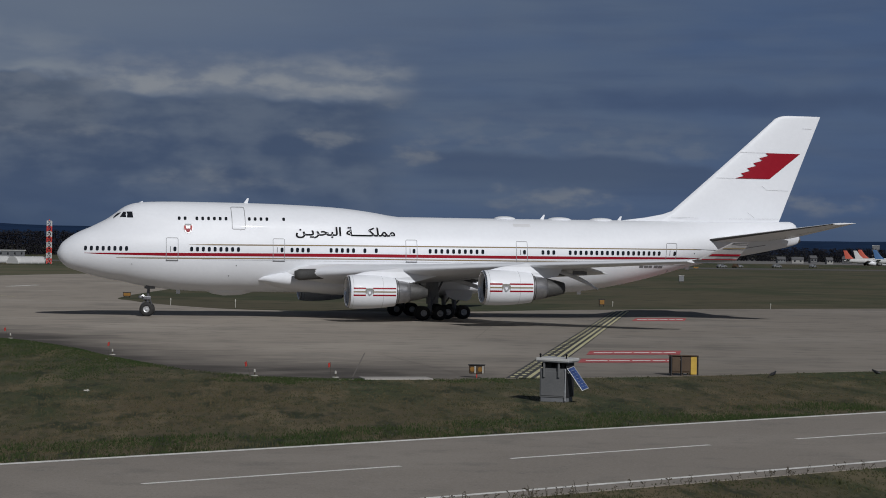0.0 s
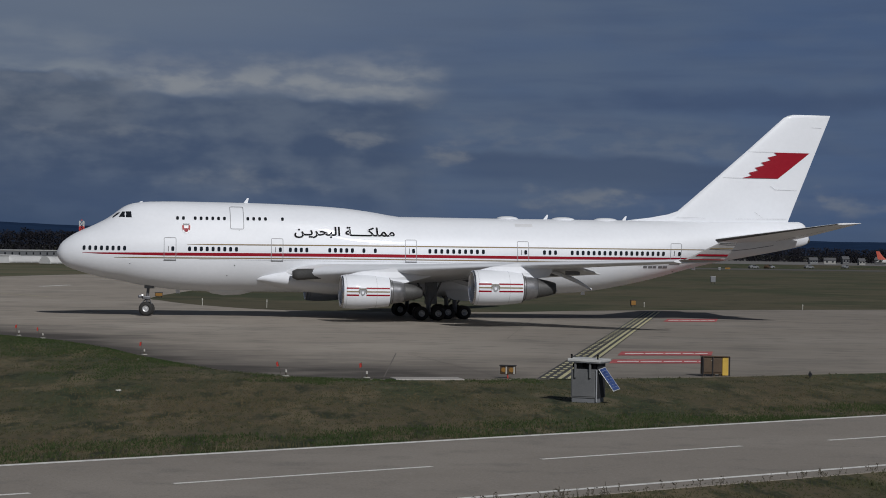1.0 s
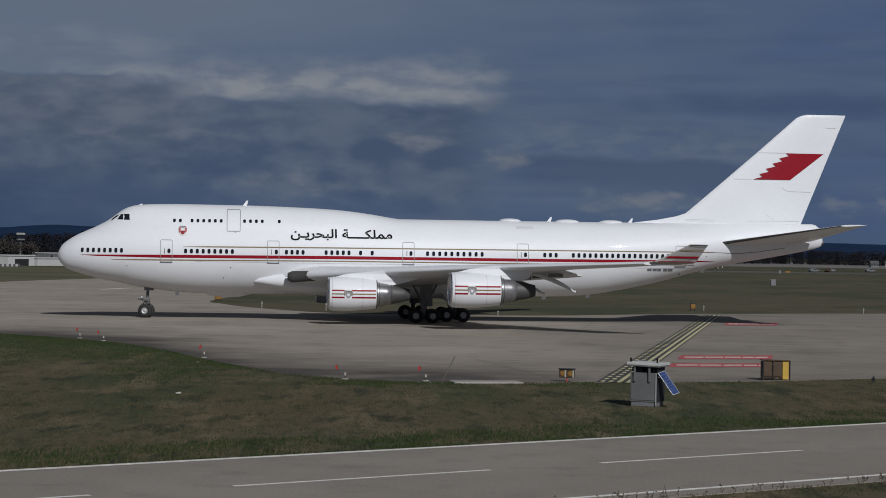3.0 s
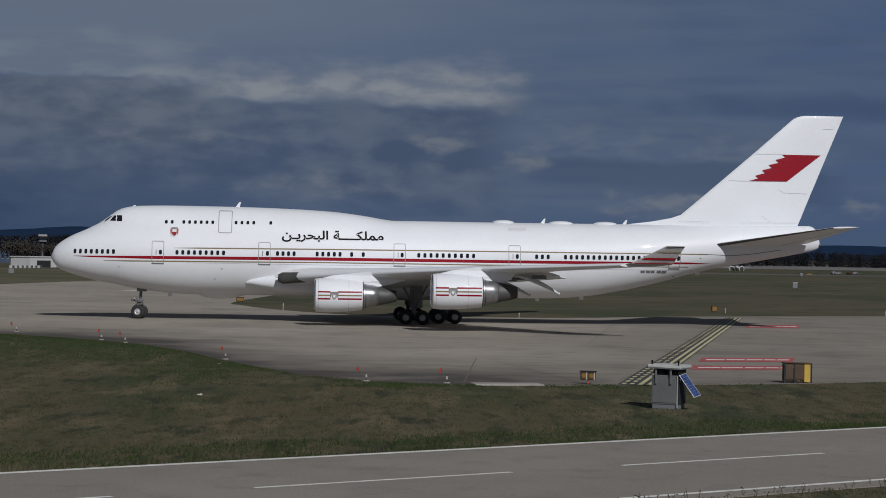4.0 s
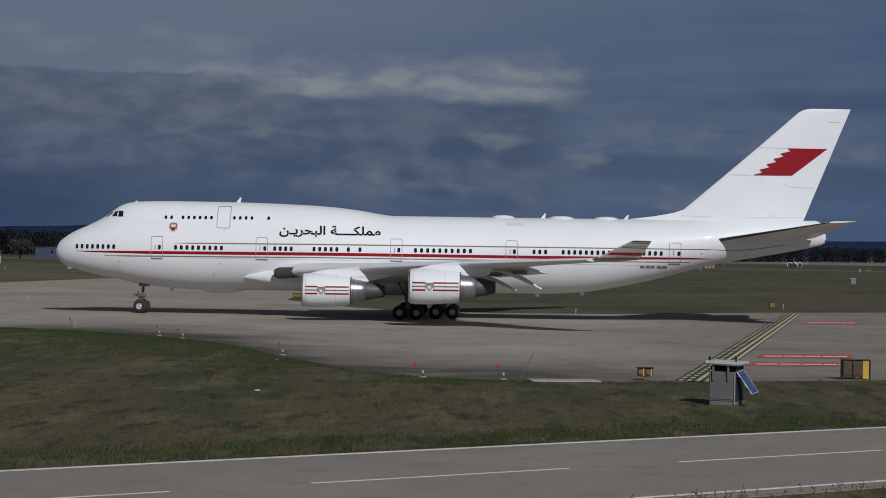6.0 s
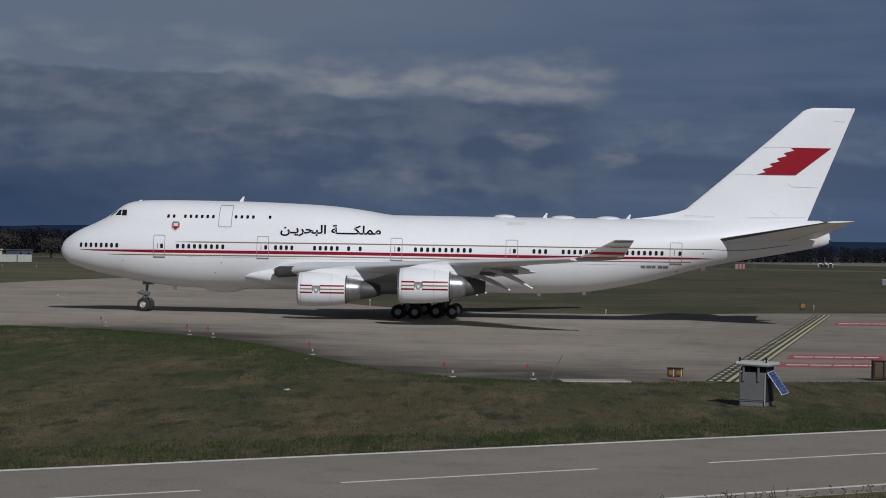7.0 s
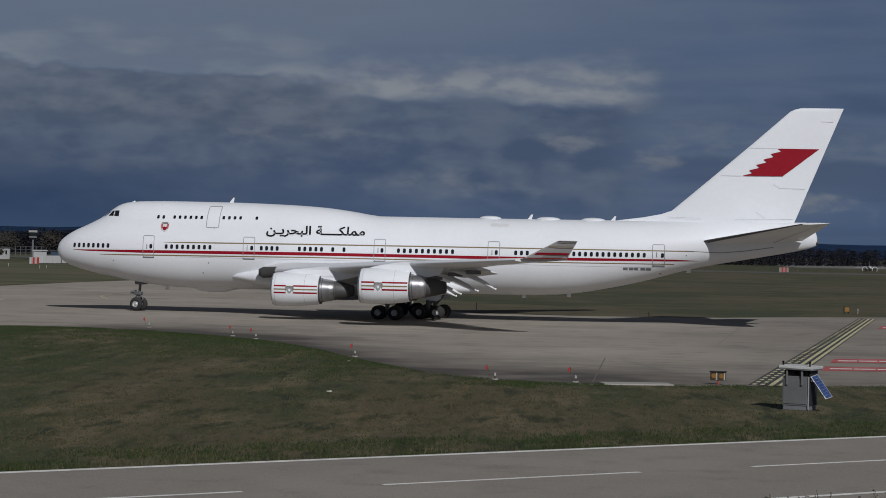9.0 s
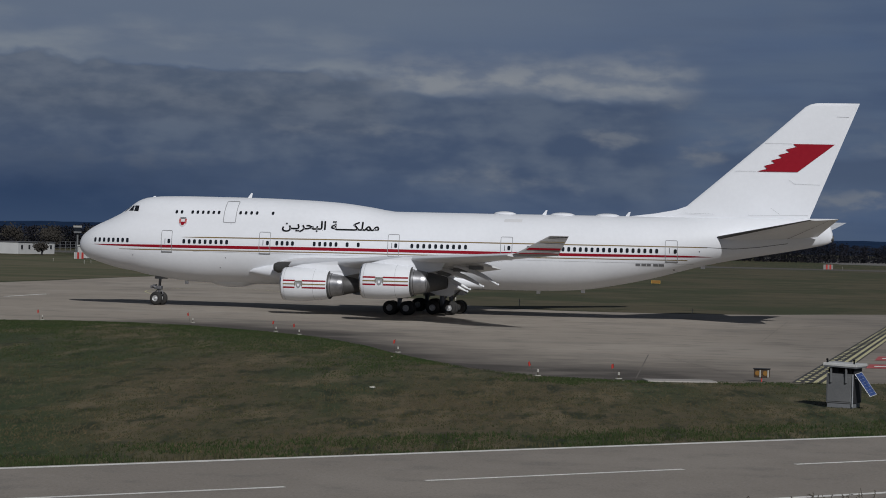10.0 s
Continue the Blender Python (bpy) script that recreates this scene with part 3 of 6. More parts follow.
    bm = box(0, 3.4, 0, 1.5, 0, 0.07, 0.02, pose(2.9, 102.9, 0.0, 0, 0, 10))
    tagged(part("concrete_slab", bm, M["slab"]), "pale concrete slab at the edge of the taxiway", "slab")


make_ground()
make_markings()

# ---- the airliner ----
# stations: x from the nose, belly height, crown height of the main lobe, half width
BODY = [(-0.15, 5.3, 5.5, 0.05), (0.0, 4.98, 5.85, 0.42), (0.15, 4.75, 6.17, 0.68), (0.7, 4.25, 6.70, 1.2), (1.8, 3.86, 7.36, 1.85), (3.0, 3.52, 7.86, 2.28), (4.14, 3.26, 8.25, 2.56),
        (5.4, 3.07, 8.55, 2.8), (6.6, 2.8, 8.75, 2.96), (8.6, 2.5, 8.95, 3.12), (10.7, 2.3, 9.05, 3.22), (13, 2.22, 9.07, 3.25), (38, 2.3, 9.07, 3.25), (43.8, 2.33, 9.09, 3.25),
        (46.9, 2.5, 9.1, 3.22), (50.9, 3.16, 9.12, 3.06), (54, 3.88, 9.13, 2.82), (57, 4.72, 9.14, 2.5), (59, 5.21, 9.15, 2.22), (62.5, 5.87, 9.18, 1.68), (66, 6.53, 9.22, 1.08),
        (67.8, 6.92, 9.25, 0.72), (68.4, 7.1, 8.95, 0.5), (68.75, 7.3, 8.0, 0.25)]
UPPER = [(3.0, 7.9, 0.9), (4.14, 8.5, 1.35), (4.9, 9.05, 1.62), (5.58, 9.55, 1.85), (6.47, 9.88, 2.1), (7.8, 10.02, 2.36), (10.7, 10.08, 2.66), (16.4, 10.06, 2.78), (20.9, 9.96, 2.78),
         (24.6, 9.78, 2.7), (27.5, 9.45, 2.4), (30.2, 9.0, 1.9), (33.0, 8.6, 0.9)]


def section(x):
    zb, zt, w = (curve_through([s[0] for s in BODY], [s[k] for s in BODY], x) for k in (1, 2, 3))
    if UPPER[0][0] <= x <= UPPER[-1][0]:
        zu, wu = (curve_through([s[0] for s in UPPER], [s[k] for s in UPPER], x) for k in (1, 2))
    else:
        zu, wu = zt, 0.0
    return zb, zt, w, zu, wu


def half_width(x, z, s=None):
    zb, zt, w, zu, wu = s or section(x)
    c, b = (zb + zt) / 2, (zt - zb) / 2
    t = (z - c) / b
    main = w * math.sqrt(max(1 - t * t, 0))
    up = 0.0
    if wu > 0 and zu > 7.7:
        t = (z - 7.55) / ((zu - 7.55) if z > 7.55 else 3.0)
        up = wu * math.sqrt(max(1 - t * t, 0))
    if up <= 0:
        return main
    d = main - up
    return 0.5 * (main + up + math.sqrt(d * d + 0.10 * min(max(wu - 0.9, 0.0), 1.0))) if min(main, up) > 0.3 else max(main, up)


def skin(x, z, lift=0.012, side=-1):
    return Vector((x, side * (half_width(x, z) + lift), z))


def skin_patch(name, x0, x1, low, high, material, parent, label="", lift=0.012, step=0.5, rows=3, side=-1):
    """A band of paint on the fuselage skin between two heights (numbers or functions of x)."""
    low = low if callable(low) else (lambda x, v=low: v)
    high = high if callable(high) else (lambda x, v=high: v)
    n = max(2, int((x1 - x0) / step) + 1)
    verts, faces = [], []
    for i in range(n + 1):
        x = x0 + (x1 - x0) * i / n
        for k in range(rows + 1):
            verts.append(skin(x, low(x) + (high(x) - low(x)) * k / rows, lift, side))
    w = rows + 1
    for i in range(n):
        for k in range(rows):
            faces.append((i * w + k, (i + 1) * w + k, (i + 1) * w + k + 1, i * w + k + 1))
    return link(name, solid(name, verts, faces, True), material, parent, label)


def skin_outline(name, x0, x1, z0, z1, w, material, parent, lift=0.02, lean=0.0, r=0.14, label=""):
    """A thin rounded frame line on the skin, as round a door."""
    def ring(inset):
        out = []
        a, b, c, d, q = x0 + inset, x1 - inset, z0 + inset, z1 - inset, max(r - inset, 0.02)
        for cx, cz, s in ((b - q, d - q, 0), (a + q, d - q, 90), (a + q, c + q, 180), (b - q, c + q, 270)):
            for k in range(4):
                t = radians(s + 30 * k)
                out.append((cx + q * math.cos(t), cz + q * math.sin(t)))
        dense = []
        for i in range(len(out)):
            p, t = out[i], out[(i + 1) % len(out)]
            m = 6 if math.dist(p, t) > 0.4 else 1
            dense += [(p[0] + (t[0] - p[0]) * j / m, p[1] + (t[1] - p[1]) * j / m) for j in range(m)]
        return dense
    o, i = ring(0), ring(w)
    n = len(o)
    verts = [skin(x + lean * (z - z0), z, lift) for x, z in o + i]
    faces = [(k, (k + 1) % n, n + (k + 1) % n, n + k) for k in range(n)]
    return link(name, solid(name, verts, faces), material, parent, label)


def window_mesh(w, h, d=0.02):
    bm = bmesh.new()
    vs = []
    for cx, cz, s in ((1, 1, 0), (-1, 1, 90), (-1, -1, 180), (1, -1, 270)):
        for k in range(4):
            t = radians(s + 30 * k)
            r = w * 0.4
            vs.append(bm.verts.new((cx * (w / 2 - r) + r * math.cos(t), 0, cz * (h / 2 - r) + r * math.sin(t))))
    f = bm.faces.new(vs)
    bmesh.ops.extrude_face_region(bm, geom=[f])
    for v in vs:
        v.co.y = -d
    bmesh.ops.recalc_face_normals(bm, faces=bm.faces)
    me = bpy.data.meshes.new("window")
    bm.to_mesh(me)
    bm.free()
    return me


def skin_pose(x, z, lift=0.0):
    """A pose whose -y points off the skin on the port side."""
    p = skin(x, z, lift)
    dx = skin(x + 0.2, z, lift) - skin(x - 0.2, z, lift)
    dz = skin(x, z + 0.1, lift) - skin(x, z - 0.1, lift)
    ex = dx.normalized()
    ey = -(dz.cross(ex)).normalized() if dz.cross(ex).y > 0 else dz.cross(ex).normalized()
    ey = -ey
    ez = ex.cross(ey)
    return Matrix.Translation(p) @ Matrix((ex, ey, ez)).transposed().to_4x4()


def aerofoil(x_le, chord, y, z, tc, twist=0.0, n=14):
    """A closed section in the x-z plane at span y."""
    pts = []
    xs = [0.5 * (1 - math.cos(math.pi * k / n)) for k in range(n + 1)]
    yt = lambda t: 5 * tc * (0.2969 * math.sqrt(t) - 0.126 * t - 0.3516 * t * t + 0.2843 * t ** 3 - 0.1015 * t ** 4)
    for t in xs[::-1]:
        pts.append((t, yt(t)))
    for t in xs[1:-1]:
        pts.append((t, -yt(t) * 0.85))
    return [Vector((x_le + chord * t, y, z + chord * (v - math.tan(radians(twist)) * (t - 0.25)))) for t, v in pts]


def lerp_rows(rows, s):
    return [float(np.interp(s, [r[0] for r in rows], [r[k] for r in rows])) for k in range(1, len(rows[0]))]


# span, leading edge, chord, height, thickness
WING = [(2.6, 19.2, 17.0, 3.75, 0.125), (6.0, 22.4, 14.2, 3.98, 0.12), (11.7, 27.7, 10.6, 4.42, 0.105), (20.83, 36.2, 7.1, 5.05, 0.09), (31.4, 46.1, 3.95, 5.62, 0.085)]


def make_wing(plane, side):
    ys = np.concatenate([np.linspace(2.6, 11.7, 8), np.linspace(13, 31.4, 14)])
    rings = [aerofoil(le, c, side * y, z, t, 1.5 - 2.5 * (y - 2.6) / 29) for y in ys for le, c, z, t in [lerp_rows(WING, y)]]
    v, f = loft(rings)
    wing = link("wing", solid("wing", v, f), M["wing"], plane, "long swept grey wing with engines below")
    sharp(wing, 50)
    # polished leading edge
    v, faces = [], []
    sel = [i for i, y in enumerate(ys) if y > 5]
    n = len(rings[0])
    order = list(range(9, 20))
    for i in sel:
        c = sum((rings[i][k] for k in range(n)), Vector()) / n
        for k in order:
            p = rings[i][k]
            v.append(p + (p - c) * 0.004 + Vector((-0.012, 0, 0)))
    m = len(order)
    for a in range(len(sel) - 1):
        for k in range(m - 1):
            faces.append((a * m + k, a * m + k + 1, (a + 1) * m + k + 1, (a + 1) * m + k))
    link("slat", solid("slat", v, faces, True), M["white"], wing, "pale leading edge slat")
    # winglet
    le, c, z, t = lerp_rows(WING, 31.4)
    rings = []
    for s in (0, 0.12, 0.3, 0.6, 1.0):
        y = 31.4 + 0.35 * min(s / 0.12, 1) + 0.65 * s
        zz = z + 0.05 + 1.42 * max(s - 0.05, 0) / 0.95
        x0 = le + 0.4 + (49.4 - le - 0.4) * s
        ch = (c - 0.5) * (1 - s) + 1.45 * s
        base = aerofoil(0, ch, 0, 0, 0.07)
        tilt = min(s / 0.12, 1) * 66
        ca, sa = math.cos(radians(tilt)), math.sin(radians(tilt))
        rings.append([Vector((x0 + p.x, side * (y - p.z * sa), zz + p.z * ca)) for p in base])
    v, f = loft(rings)
    winglet = sharp(link("winglet", solid("winglet", v, f), M["pale_grey"], plane, "upturned winglet with red and gold bands"), 50)
    for s0, s1, key in ((0.12, 0.16, "red"), (0.32, 0.42, "red"), (0.70, 0.74, "gold"), (0.95, 0.99, "black")):
        verts = []
        for s in (s0, s1):
            y = 31.4 + 0.35 * min(s / 0.12, 1) + 0.65 * s
            zz = z + 0.05 + 1.42 * max(s - 0.05, 0) / 0.95
            x0 = le + 0.4 + (49.4 - le - 0.4) * s
            ch = (c - 0.5) * (1 - s) + 1.45 * s
            for q in (0.06, 0.5, 0.97):
                verts.append(Vector((x0 + ch * q, side * (y + 0.05 + 0.10 * (1 - abs(q - 0.4))), zz - 0.03)))
        link("band", solid("band", verts, [(0, 1, 4, 3), (1, 2, 5, 4)]), M[key], winglet, key + " painted band")
    # flap track fairings
    for y, ln in ((5.6, 4.8), (9.2, 4.6), (14.6, 4.1), (18.4, 3.7)):
        le, c, z, t = lerp_rows(WING, y)
        te = le + c
        rings = []
        for s in np.linspace(0, 1, 9):
            x = te - ln * 0.72 + ln * s
            r = 0.155 * math.sin(math.pi * min(max(s * 0.92 + 0.04, 0), 1)) ** 0.6
            cz = z - 0.32 - 0.52 * s - 0.92 * s * s
            rings.append([Vector((x, side * y + 0.75 * r * math.cos(a), cz + r * 1.25 * math.sin(a))) for a in np.linspace(0, 2 * math.pi, 12, endpoint=False)])
        v, f = loft(rings)
        fairing = link("flap_fairing", solid("flap_fairing", v, f, True), M["wing"], plane, "pale canoe fairing under the flaps")
        bm = bmesh.new()
        bmesh.ops.create_icosphere(bm, subdivisions=1, radius=0.11, matrix=Matrix.Translation((te + ln * 0.28, side * y, z - 1.74)))
        part("tip", bm, M["white"], fairing, "", True)
    # drooped flap panels behind the wing
    for y0, y1 in ((4.4, 10.6), (12.6, 19.8)):
        rings = []
        for y in np.linspace(y0, y1, 5):
            le, c, z, t = lerp_rows(WING, y)
            rings.append(aerofoil(le + c - 1.5, 2.3, side * y, z - 0.16, 0.10, 14.0, 8))
        v, f = loft(rings)
        flap = sharp(link("flap", solid("flap", v, f), M["wing"], plane, "pale drooped flap"), 50)
        for y in np.linspace(y0 + 0.8, y1 - 0.8, 4):
            le, c, z, t = lerp_rows(WING, y)
            part("flap_track", box(le + c - 1.6, le + c - 0.4, side * y - 0.07, side * y + 0.07, z - 0.62, z - 0.30, 0.02), M["grey"], flap, "dark flap track")
    # flap and aileron gaps
    for y0, y1, q in ((4.2, 11.0, 0.74), (12.4, 20.0, 0.73), (21.6, 29.0, 0.76)):
        verts = []
        for y in (y0, y1):
            le, c, z, t = lerp_rows(WING, y)
            for d in (0, 0.006):
                x = le + c * (q + d)
                verts.append(Vector((x, side * y, z - c * t * 0.30 - 0.03)))
        link("flap_gap", solid("flap_gap", verts, [(0, 1, 3, 2)]), M["dark"], wing)


def make_engine(plane, x, y, z, side):
    """Fan cowl, core nozzle, plug, fan and pylon."""
    nose = (x, side * y, z)
    v, f = lathe([(0.42, 1.13), (0.2, 1.12), (0.06, 1.17), (0.0, 1.25), (0.03, 1.32), (0.14, 1.38), (0.5, 1.43), (1.2, 1.44), (2.2, 1.41), (3.3, 1.31), (4.08, 1.2), (4.1, 1.14), (3.6, 1.1)], nose, 48)
    cowl = sharp(link("engine_cowl", solid("engine_cowl", v, f), M["white"], plane, "white fan cowl with three livery stripes"), 60)
    v, f = lathe([(0.40, 1.135), (0.18, 1.125), (0.05, 1.175), (-0.012, 1.25), (0.02, 1.33), (0.13, 1.39)], nose, 48)
    link("lip", solid("lip", v, f, True), M["steel"], cowl, "polished metal inlet lip")
    v, f = lathe([(0.4, 1.13), (1.2, 1.15), (1.25, 0.4), (0.9, 0.22), (0.62, 0.02)], nose, 36)
    link("fan", solid("fan", v, f), M["dark"], cowl, "dark fan with spinner")
    v, f = lathe([(3.5, 0.9), (3.9, 1.02), (4.12, 1.05), (4.3, 1.0), (4.9, 0.92), (5.4, 0.80), (5.45, 0.74), (5.2, 0.7)], nose, 40)
    core = sharp(link("core_cowl", solid("core_cowl", v, f), M["core"], plane, "bare metal core cowl"), 50)
    v, f = lathe([(5.1, 0.7), (5.4, 0.78), (5.5, 0.775), (6.2, 0.64), (6.9, 0.46), (6.92, 0.41), (6.6, 0.38)], nose, 36)
    link("nozzle", solid("nozzle", v, f, True), M["hot"], core, "dark heat-stained exhaust nozzle")
    # dark ring paints the shade in the gap at the cowl's rear
    v, f = lathe([(4.06, 1.215), (4.13, 1.2), (4.15, 1.12), (4.0, 1.0)], nose, 40)
    link("cowl_rim", solid("cowl_rim", v, f), M["hot"], cowl, "dark ring for the shaded gap of the fan nozzle")
    # livery stripes on the outer face of the cowl
    radius = lambda q: float(np.interp(q, [0.14, 0.5, 1.2, 2.2, 3.3, 4.05], [1.38, 1.43, 1.44, 1.41, 1.31, 1.2]))
    for dz, key, h in ((0.31, "red", 0.13), (0.02, "gold", 0.10), (-0.27, "red", 0.13)):
        for x0, x1 in ((0.32, 1.36), (1.98, 4.0)):
            verts, faces = [], []
            k = 8
            for i in range(k + 1):
                q = x0 + (x1 - x0) * i / k
                for d in (-h / 2, h / 2):
                    r = radius(q) + 0.012
                    zz = dz + d
                    verts.append((x + q, side * (y + math.sqrt(r * r - zz * zz)), z + zz))
            faces = [(2 * i, 2 * i + 2, 2 * i + 3, 2 * i + 1) for i in range(k)]
            link("stripe", solid("stripe", verts, faces), M[key], cowl, key + " stripe")
    turn = Matrix.Translation((x + 1.68, side * (y + radius(1.68) - 0.02), z + 0.02)) @ Matrix.Rotation(radians(180 if side > 0 else 0), 4, "Z")
    crest = shield(0.46, 0.52)
    crest.transform(turn @ Matrix.Translation((0, 0, -0.08)))
    crest = link("crest", crest, M["outline"], cowl, "grey and gold coat-of-arms shape")
    for w, h, dx, dz, key in ((0.20, 0.24, 0, -0.08, "white"), (0.62, 0.16, 0, 0.22, "old_brass"), (0.12, 0.4, -0.3, 0.0, "old_brass"), (0.12, 0.4, 0.3, 0.0, "old_brass")):
        me = shield(w, h)
        me.transform(turn @ Matrix.Translation((dx, -0.02 if key == "white" else -0.004, dz)))
        link("crest_piece", me, M[key], crest)
    # bolted band and seams round the bare metal
    for q, r in ((4.32, 1.012), (5.36, 0.83)):
        v, f = lathe([(q - 0.02, r - 0.03), (q - 0.02, r + 0.012), (q + 0.02, r + 0.008), (q + 0.02, r - 0.03)], nose, 36)
        link("seam_band", solid("seam_band", v, f), M["hot"], core)
    for q in (0.36, 2.9):
        v, f = lathe([(q - 0.008, radius(q) - 0.02), (q - 0.008, radius(q) + 0.004), (q + 0.008, radius(q) + 0.004), (q + 0.008, radius(q) - 0.02)], nose, 48)
        link("seam", solid("seam", v, f), M["outline"], cowl)
    # pylon
    le, c, zw, t = lerp_rows(WING, y)
    prof = [(x + 0.55, z + 1.40), (x + 1.6, z + 1.68), (le - 0.2, zw + 0.16), (le + c * 0.42, zw - 0.1), (x + 6.4, z + 1.0), (x + 5.2, z + 0.72), (x + 3.9, z + 1.1), (x + 2.0, z + 1.35)]
    wds = [0.03, 0.16, 0.22, 0.16, 0.1, 0.2, 0.24, 0.2]
    verts = [(p[0], side * y + s * w, p[1]) for s in (-1, 1) for p, w in zip(prof, wds)]
    n = len(prof)
    faces = [tuple(range(n)), tuple(range(n, 2 * n))] + [(k, (k + 1) % n, n + (k + 1) % n, n + k) for k in range(n)]
    link("pylon", solid("pylon", verts, faces), M["white"], plane, "white engine pylon")


def shield(w, h):
    """A flat shield outline with some depth, facing -y."""
    pts = [(-0.5, 0.5), (-0.2, 0.42), (0, 0.5), (0.2, 0.42), (0.5, 0.5), (0.5, 0.0), (0.36, -0.3), (0, -0.5), (-0.36, -0.3), (-0.5, 0.0)]
    bm = bmesh.new()
    f = bm.faces.new([bm.verts.new((x * w, -0.03, z * h)) for x, z in pts])
    r = bmesh.ops.extrude_face_region(bm, geom=[f])
    bmesh.ops.translate(bm, verts=[v for v in r["geom"] if isinstance(v, bmesh.types.BMVert)], vec=(0, 0.05, 0))
    bmesh.ops.recalc_face_normals(bm, faces=bm.faces)
    me = bpy.data.meshes.new("crest")
    bm.to_mesh(me)
    bm.free()
    return me


WHEELS = []      # wheel, its resting pose in the airliner's space
RIM, TYRE = [], []


def make_wheel(plane, x, y, z, steer, out, r=0.62):
    if not RIM:
        prof = [(-0.20, r - 0.02 - 0.1), (-0.235, r * 0.66), (-0.2, r * 0.44), (0.2, r * 0.44), (0.235, r * 0.66), (0.20, r - 0.12), (0.14, r - 0.03), (0.07, r), (-0.07, r), (-0.14, r - 0.03), (-0.20, r - 0.12)]
        v, f = lathe(prof, (0, 0, 0), 36)
        TYRE.append(solid("tyre", [(q[1], q[0], q[2]) for q in v], f, True))
        TYRE[0].materials.append(M["tyre"])
        prof = [(-0.25, 0.004), (-0.25, 0.085), (-0.19, 0.10), (-0.15, 0.15), (-0.185, 0.235), (-0.215, r * 0.43), (-0.20, r * 0.46),
                (0.20, r * 0.46), (0.215, r * 0.43), (0.185, 0.235), (0.15, 0.15), (0.19, 0.10), (0.25, 0.085), (0.25, 0.004)]
        v, f = lathe(prof, (0, 0, 0), 32)
        me = solid("wheel", [(q[1], q[0], q[2]) for q in v], f)
        me.materials.append(M["rim"])
        RIM.append(me)
    wheel = new("wheel", RIM[0])
    wheel.parent = plane
    wheel["label"] = "aircraft wheel with pale rim"
    tyre = new("tyre", TYRE[0])
    tyre.parent = wheel
    tyre["label"] = "black rubber tyre"
    rest = pose(x, y, z, 0, 0, steer)
    wheel.matrix_basis = rest
    WHEELS.append((wheel, rest))


def make_gear(plane):
    steer = -13.0
    bm = rod((7.85, 0, 3.0), (7.70, 0, 1.0), 0.13, 0.12, 14)
    add_rod(bm, (7.68, 0, 1.1), (7.7, 0, 0.6), 0.12, 0.12, 12)
    add_rod(bm, (7.7, -0.3, 0.62), (7.7, 0.3, 0.62), 0.09, 0.09, 10)
    add_rod(bm, (7.15, 0, 1.0), (7.65, 0, 1.5), 0.05, 0.05, 8)
    add_box(bm, 6.95, 7.3, -0.3, 0.3, 1.55, 1.8, 0.06)
    add_rod(bm, (7.9, 0, 1.55), (8.1, 0, 1.05), 0.05, 0.05, 8)
    add_rod(bm, (8.1, 0, 1.05), (7.75, 0, 0.75), 0.05, 0.05, 8)
    add_box(bm, 7.3, 8.0, -0.25, 0.25, 1.45, 1.75, 0.05)
    part("nose_gear_leg", bm, M["gear"], plane, "grey steel nose gear leg")
    for y in (-0.42, 0.42):
        bm = rod((7.35, y * 0.8, 1.78), (7.25, y * 0.8, 1.78), 0.13, 0.13, 12)
        part("taxi_light", bm, M["steel"], plane, "round lamp on the nose gear")
    for y in (-0.62, 0.62):
        part("nose_gear_door", box(7.5, 8.3, y - 0.025, y + 0.025, 2.42, 2.85, 0.01), M["grey"], plane, "white gear door hanging open")
    for y in (-0.45, 0.45):
        c, s = math.cos(radians(steer)), math.sin(radians(steer))
        make_wheel(plane, 7.7 - s * y, c * y, 0.62, steer, y)
    for x, y, top, ty in ((31.85, 5.5, 3.9, 5.1), (34.9, 1.95, 3.0, 1.9)):
        for side in (-1, 1):
            bm = rod((x - 0.1, side * ty, top), (x, side * y, 0.75), 0.23, 0.19, 14)
            add_rod(bm, (x - 0.74, side * y, 0.62), (x + 0.74, side * y, 0.62), 0.15, 0.15, 10)
            for d in (-0.735, 0.735):
                add_rod(bm, (x + d, side * y - 0.5, 0.62), (x + d, side * y + 0.5, 0.62), 0.1, 0.1, 10)
            add_rod(bm, (x + 1.3, side * ty, top - 0.2), (x + 0.1, side * y, 1.3), 0.09, 0.09, 8)
            add_rod(bm, (x - 1.2, side * ty, top - 0.2), (x - 0.05, side * y, 1.6), 0.08, 0.08, 8)
            part("bogie_leg", bm, M["gear"], plane, "grey steel main gear leg and bogie beam")
            for d in (-0.735, 0.735):
                for e in (-0.55, 0.55):
                    make_wheel(plane, x + d, side * y + e, 0.62, 0, e)
            if y > 4:
                # the door's dark grey stands in for shadow under the wing
                part("wing_gear_door", box(x - 0.35, x + 0.75, side * (y - 0.1) - 0.03, side * (y - 0.1) + 0.03, 1.45, 3.5, 0.01, Matrix.Identity(4)), M["grey"], plane, "gear door beside the leg, dark grey for shadow")
            else:
                verts = [(x + a, side * (2.75 + b + 0.35 * (c - 1.2)), c) for b in (0, 0.06) for a, c in ((-1.2, 2.6), (-0.9, 2.0), (-0.3, 1.75), (0.9, 1.65), (1.25, 1.85), (1.4, 2.6))]
                link("body_gear_door", solid("body_gear_door", verts, [tuple(range(6)), tuple(range(6, 12))] + [(k, (k + 1) % 6, 6 + (k + 1) % 6, 6 + k) for k in range(6)]), M["white"], plane, "white belly gear door hanging open")


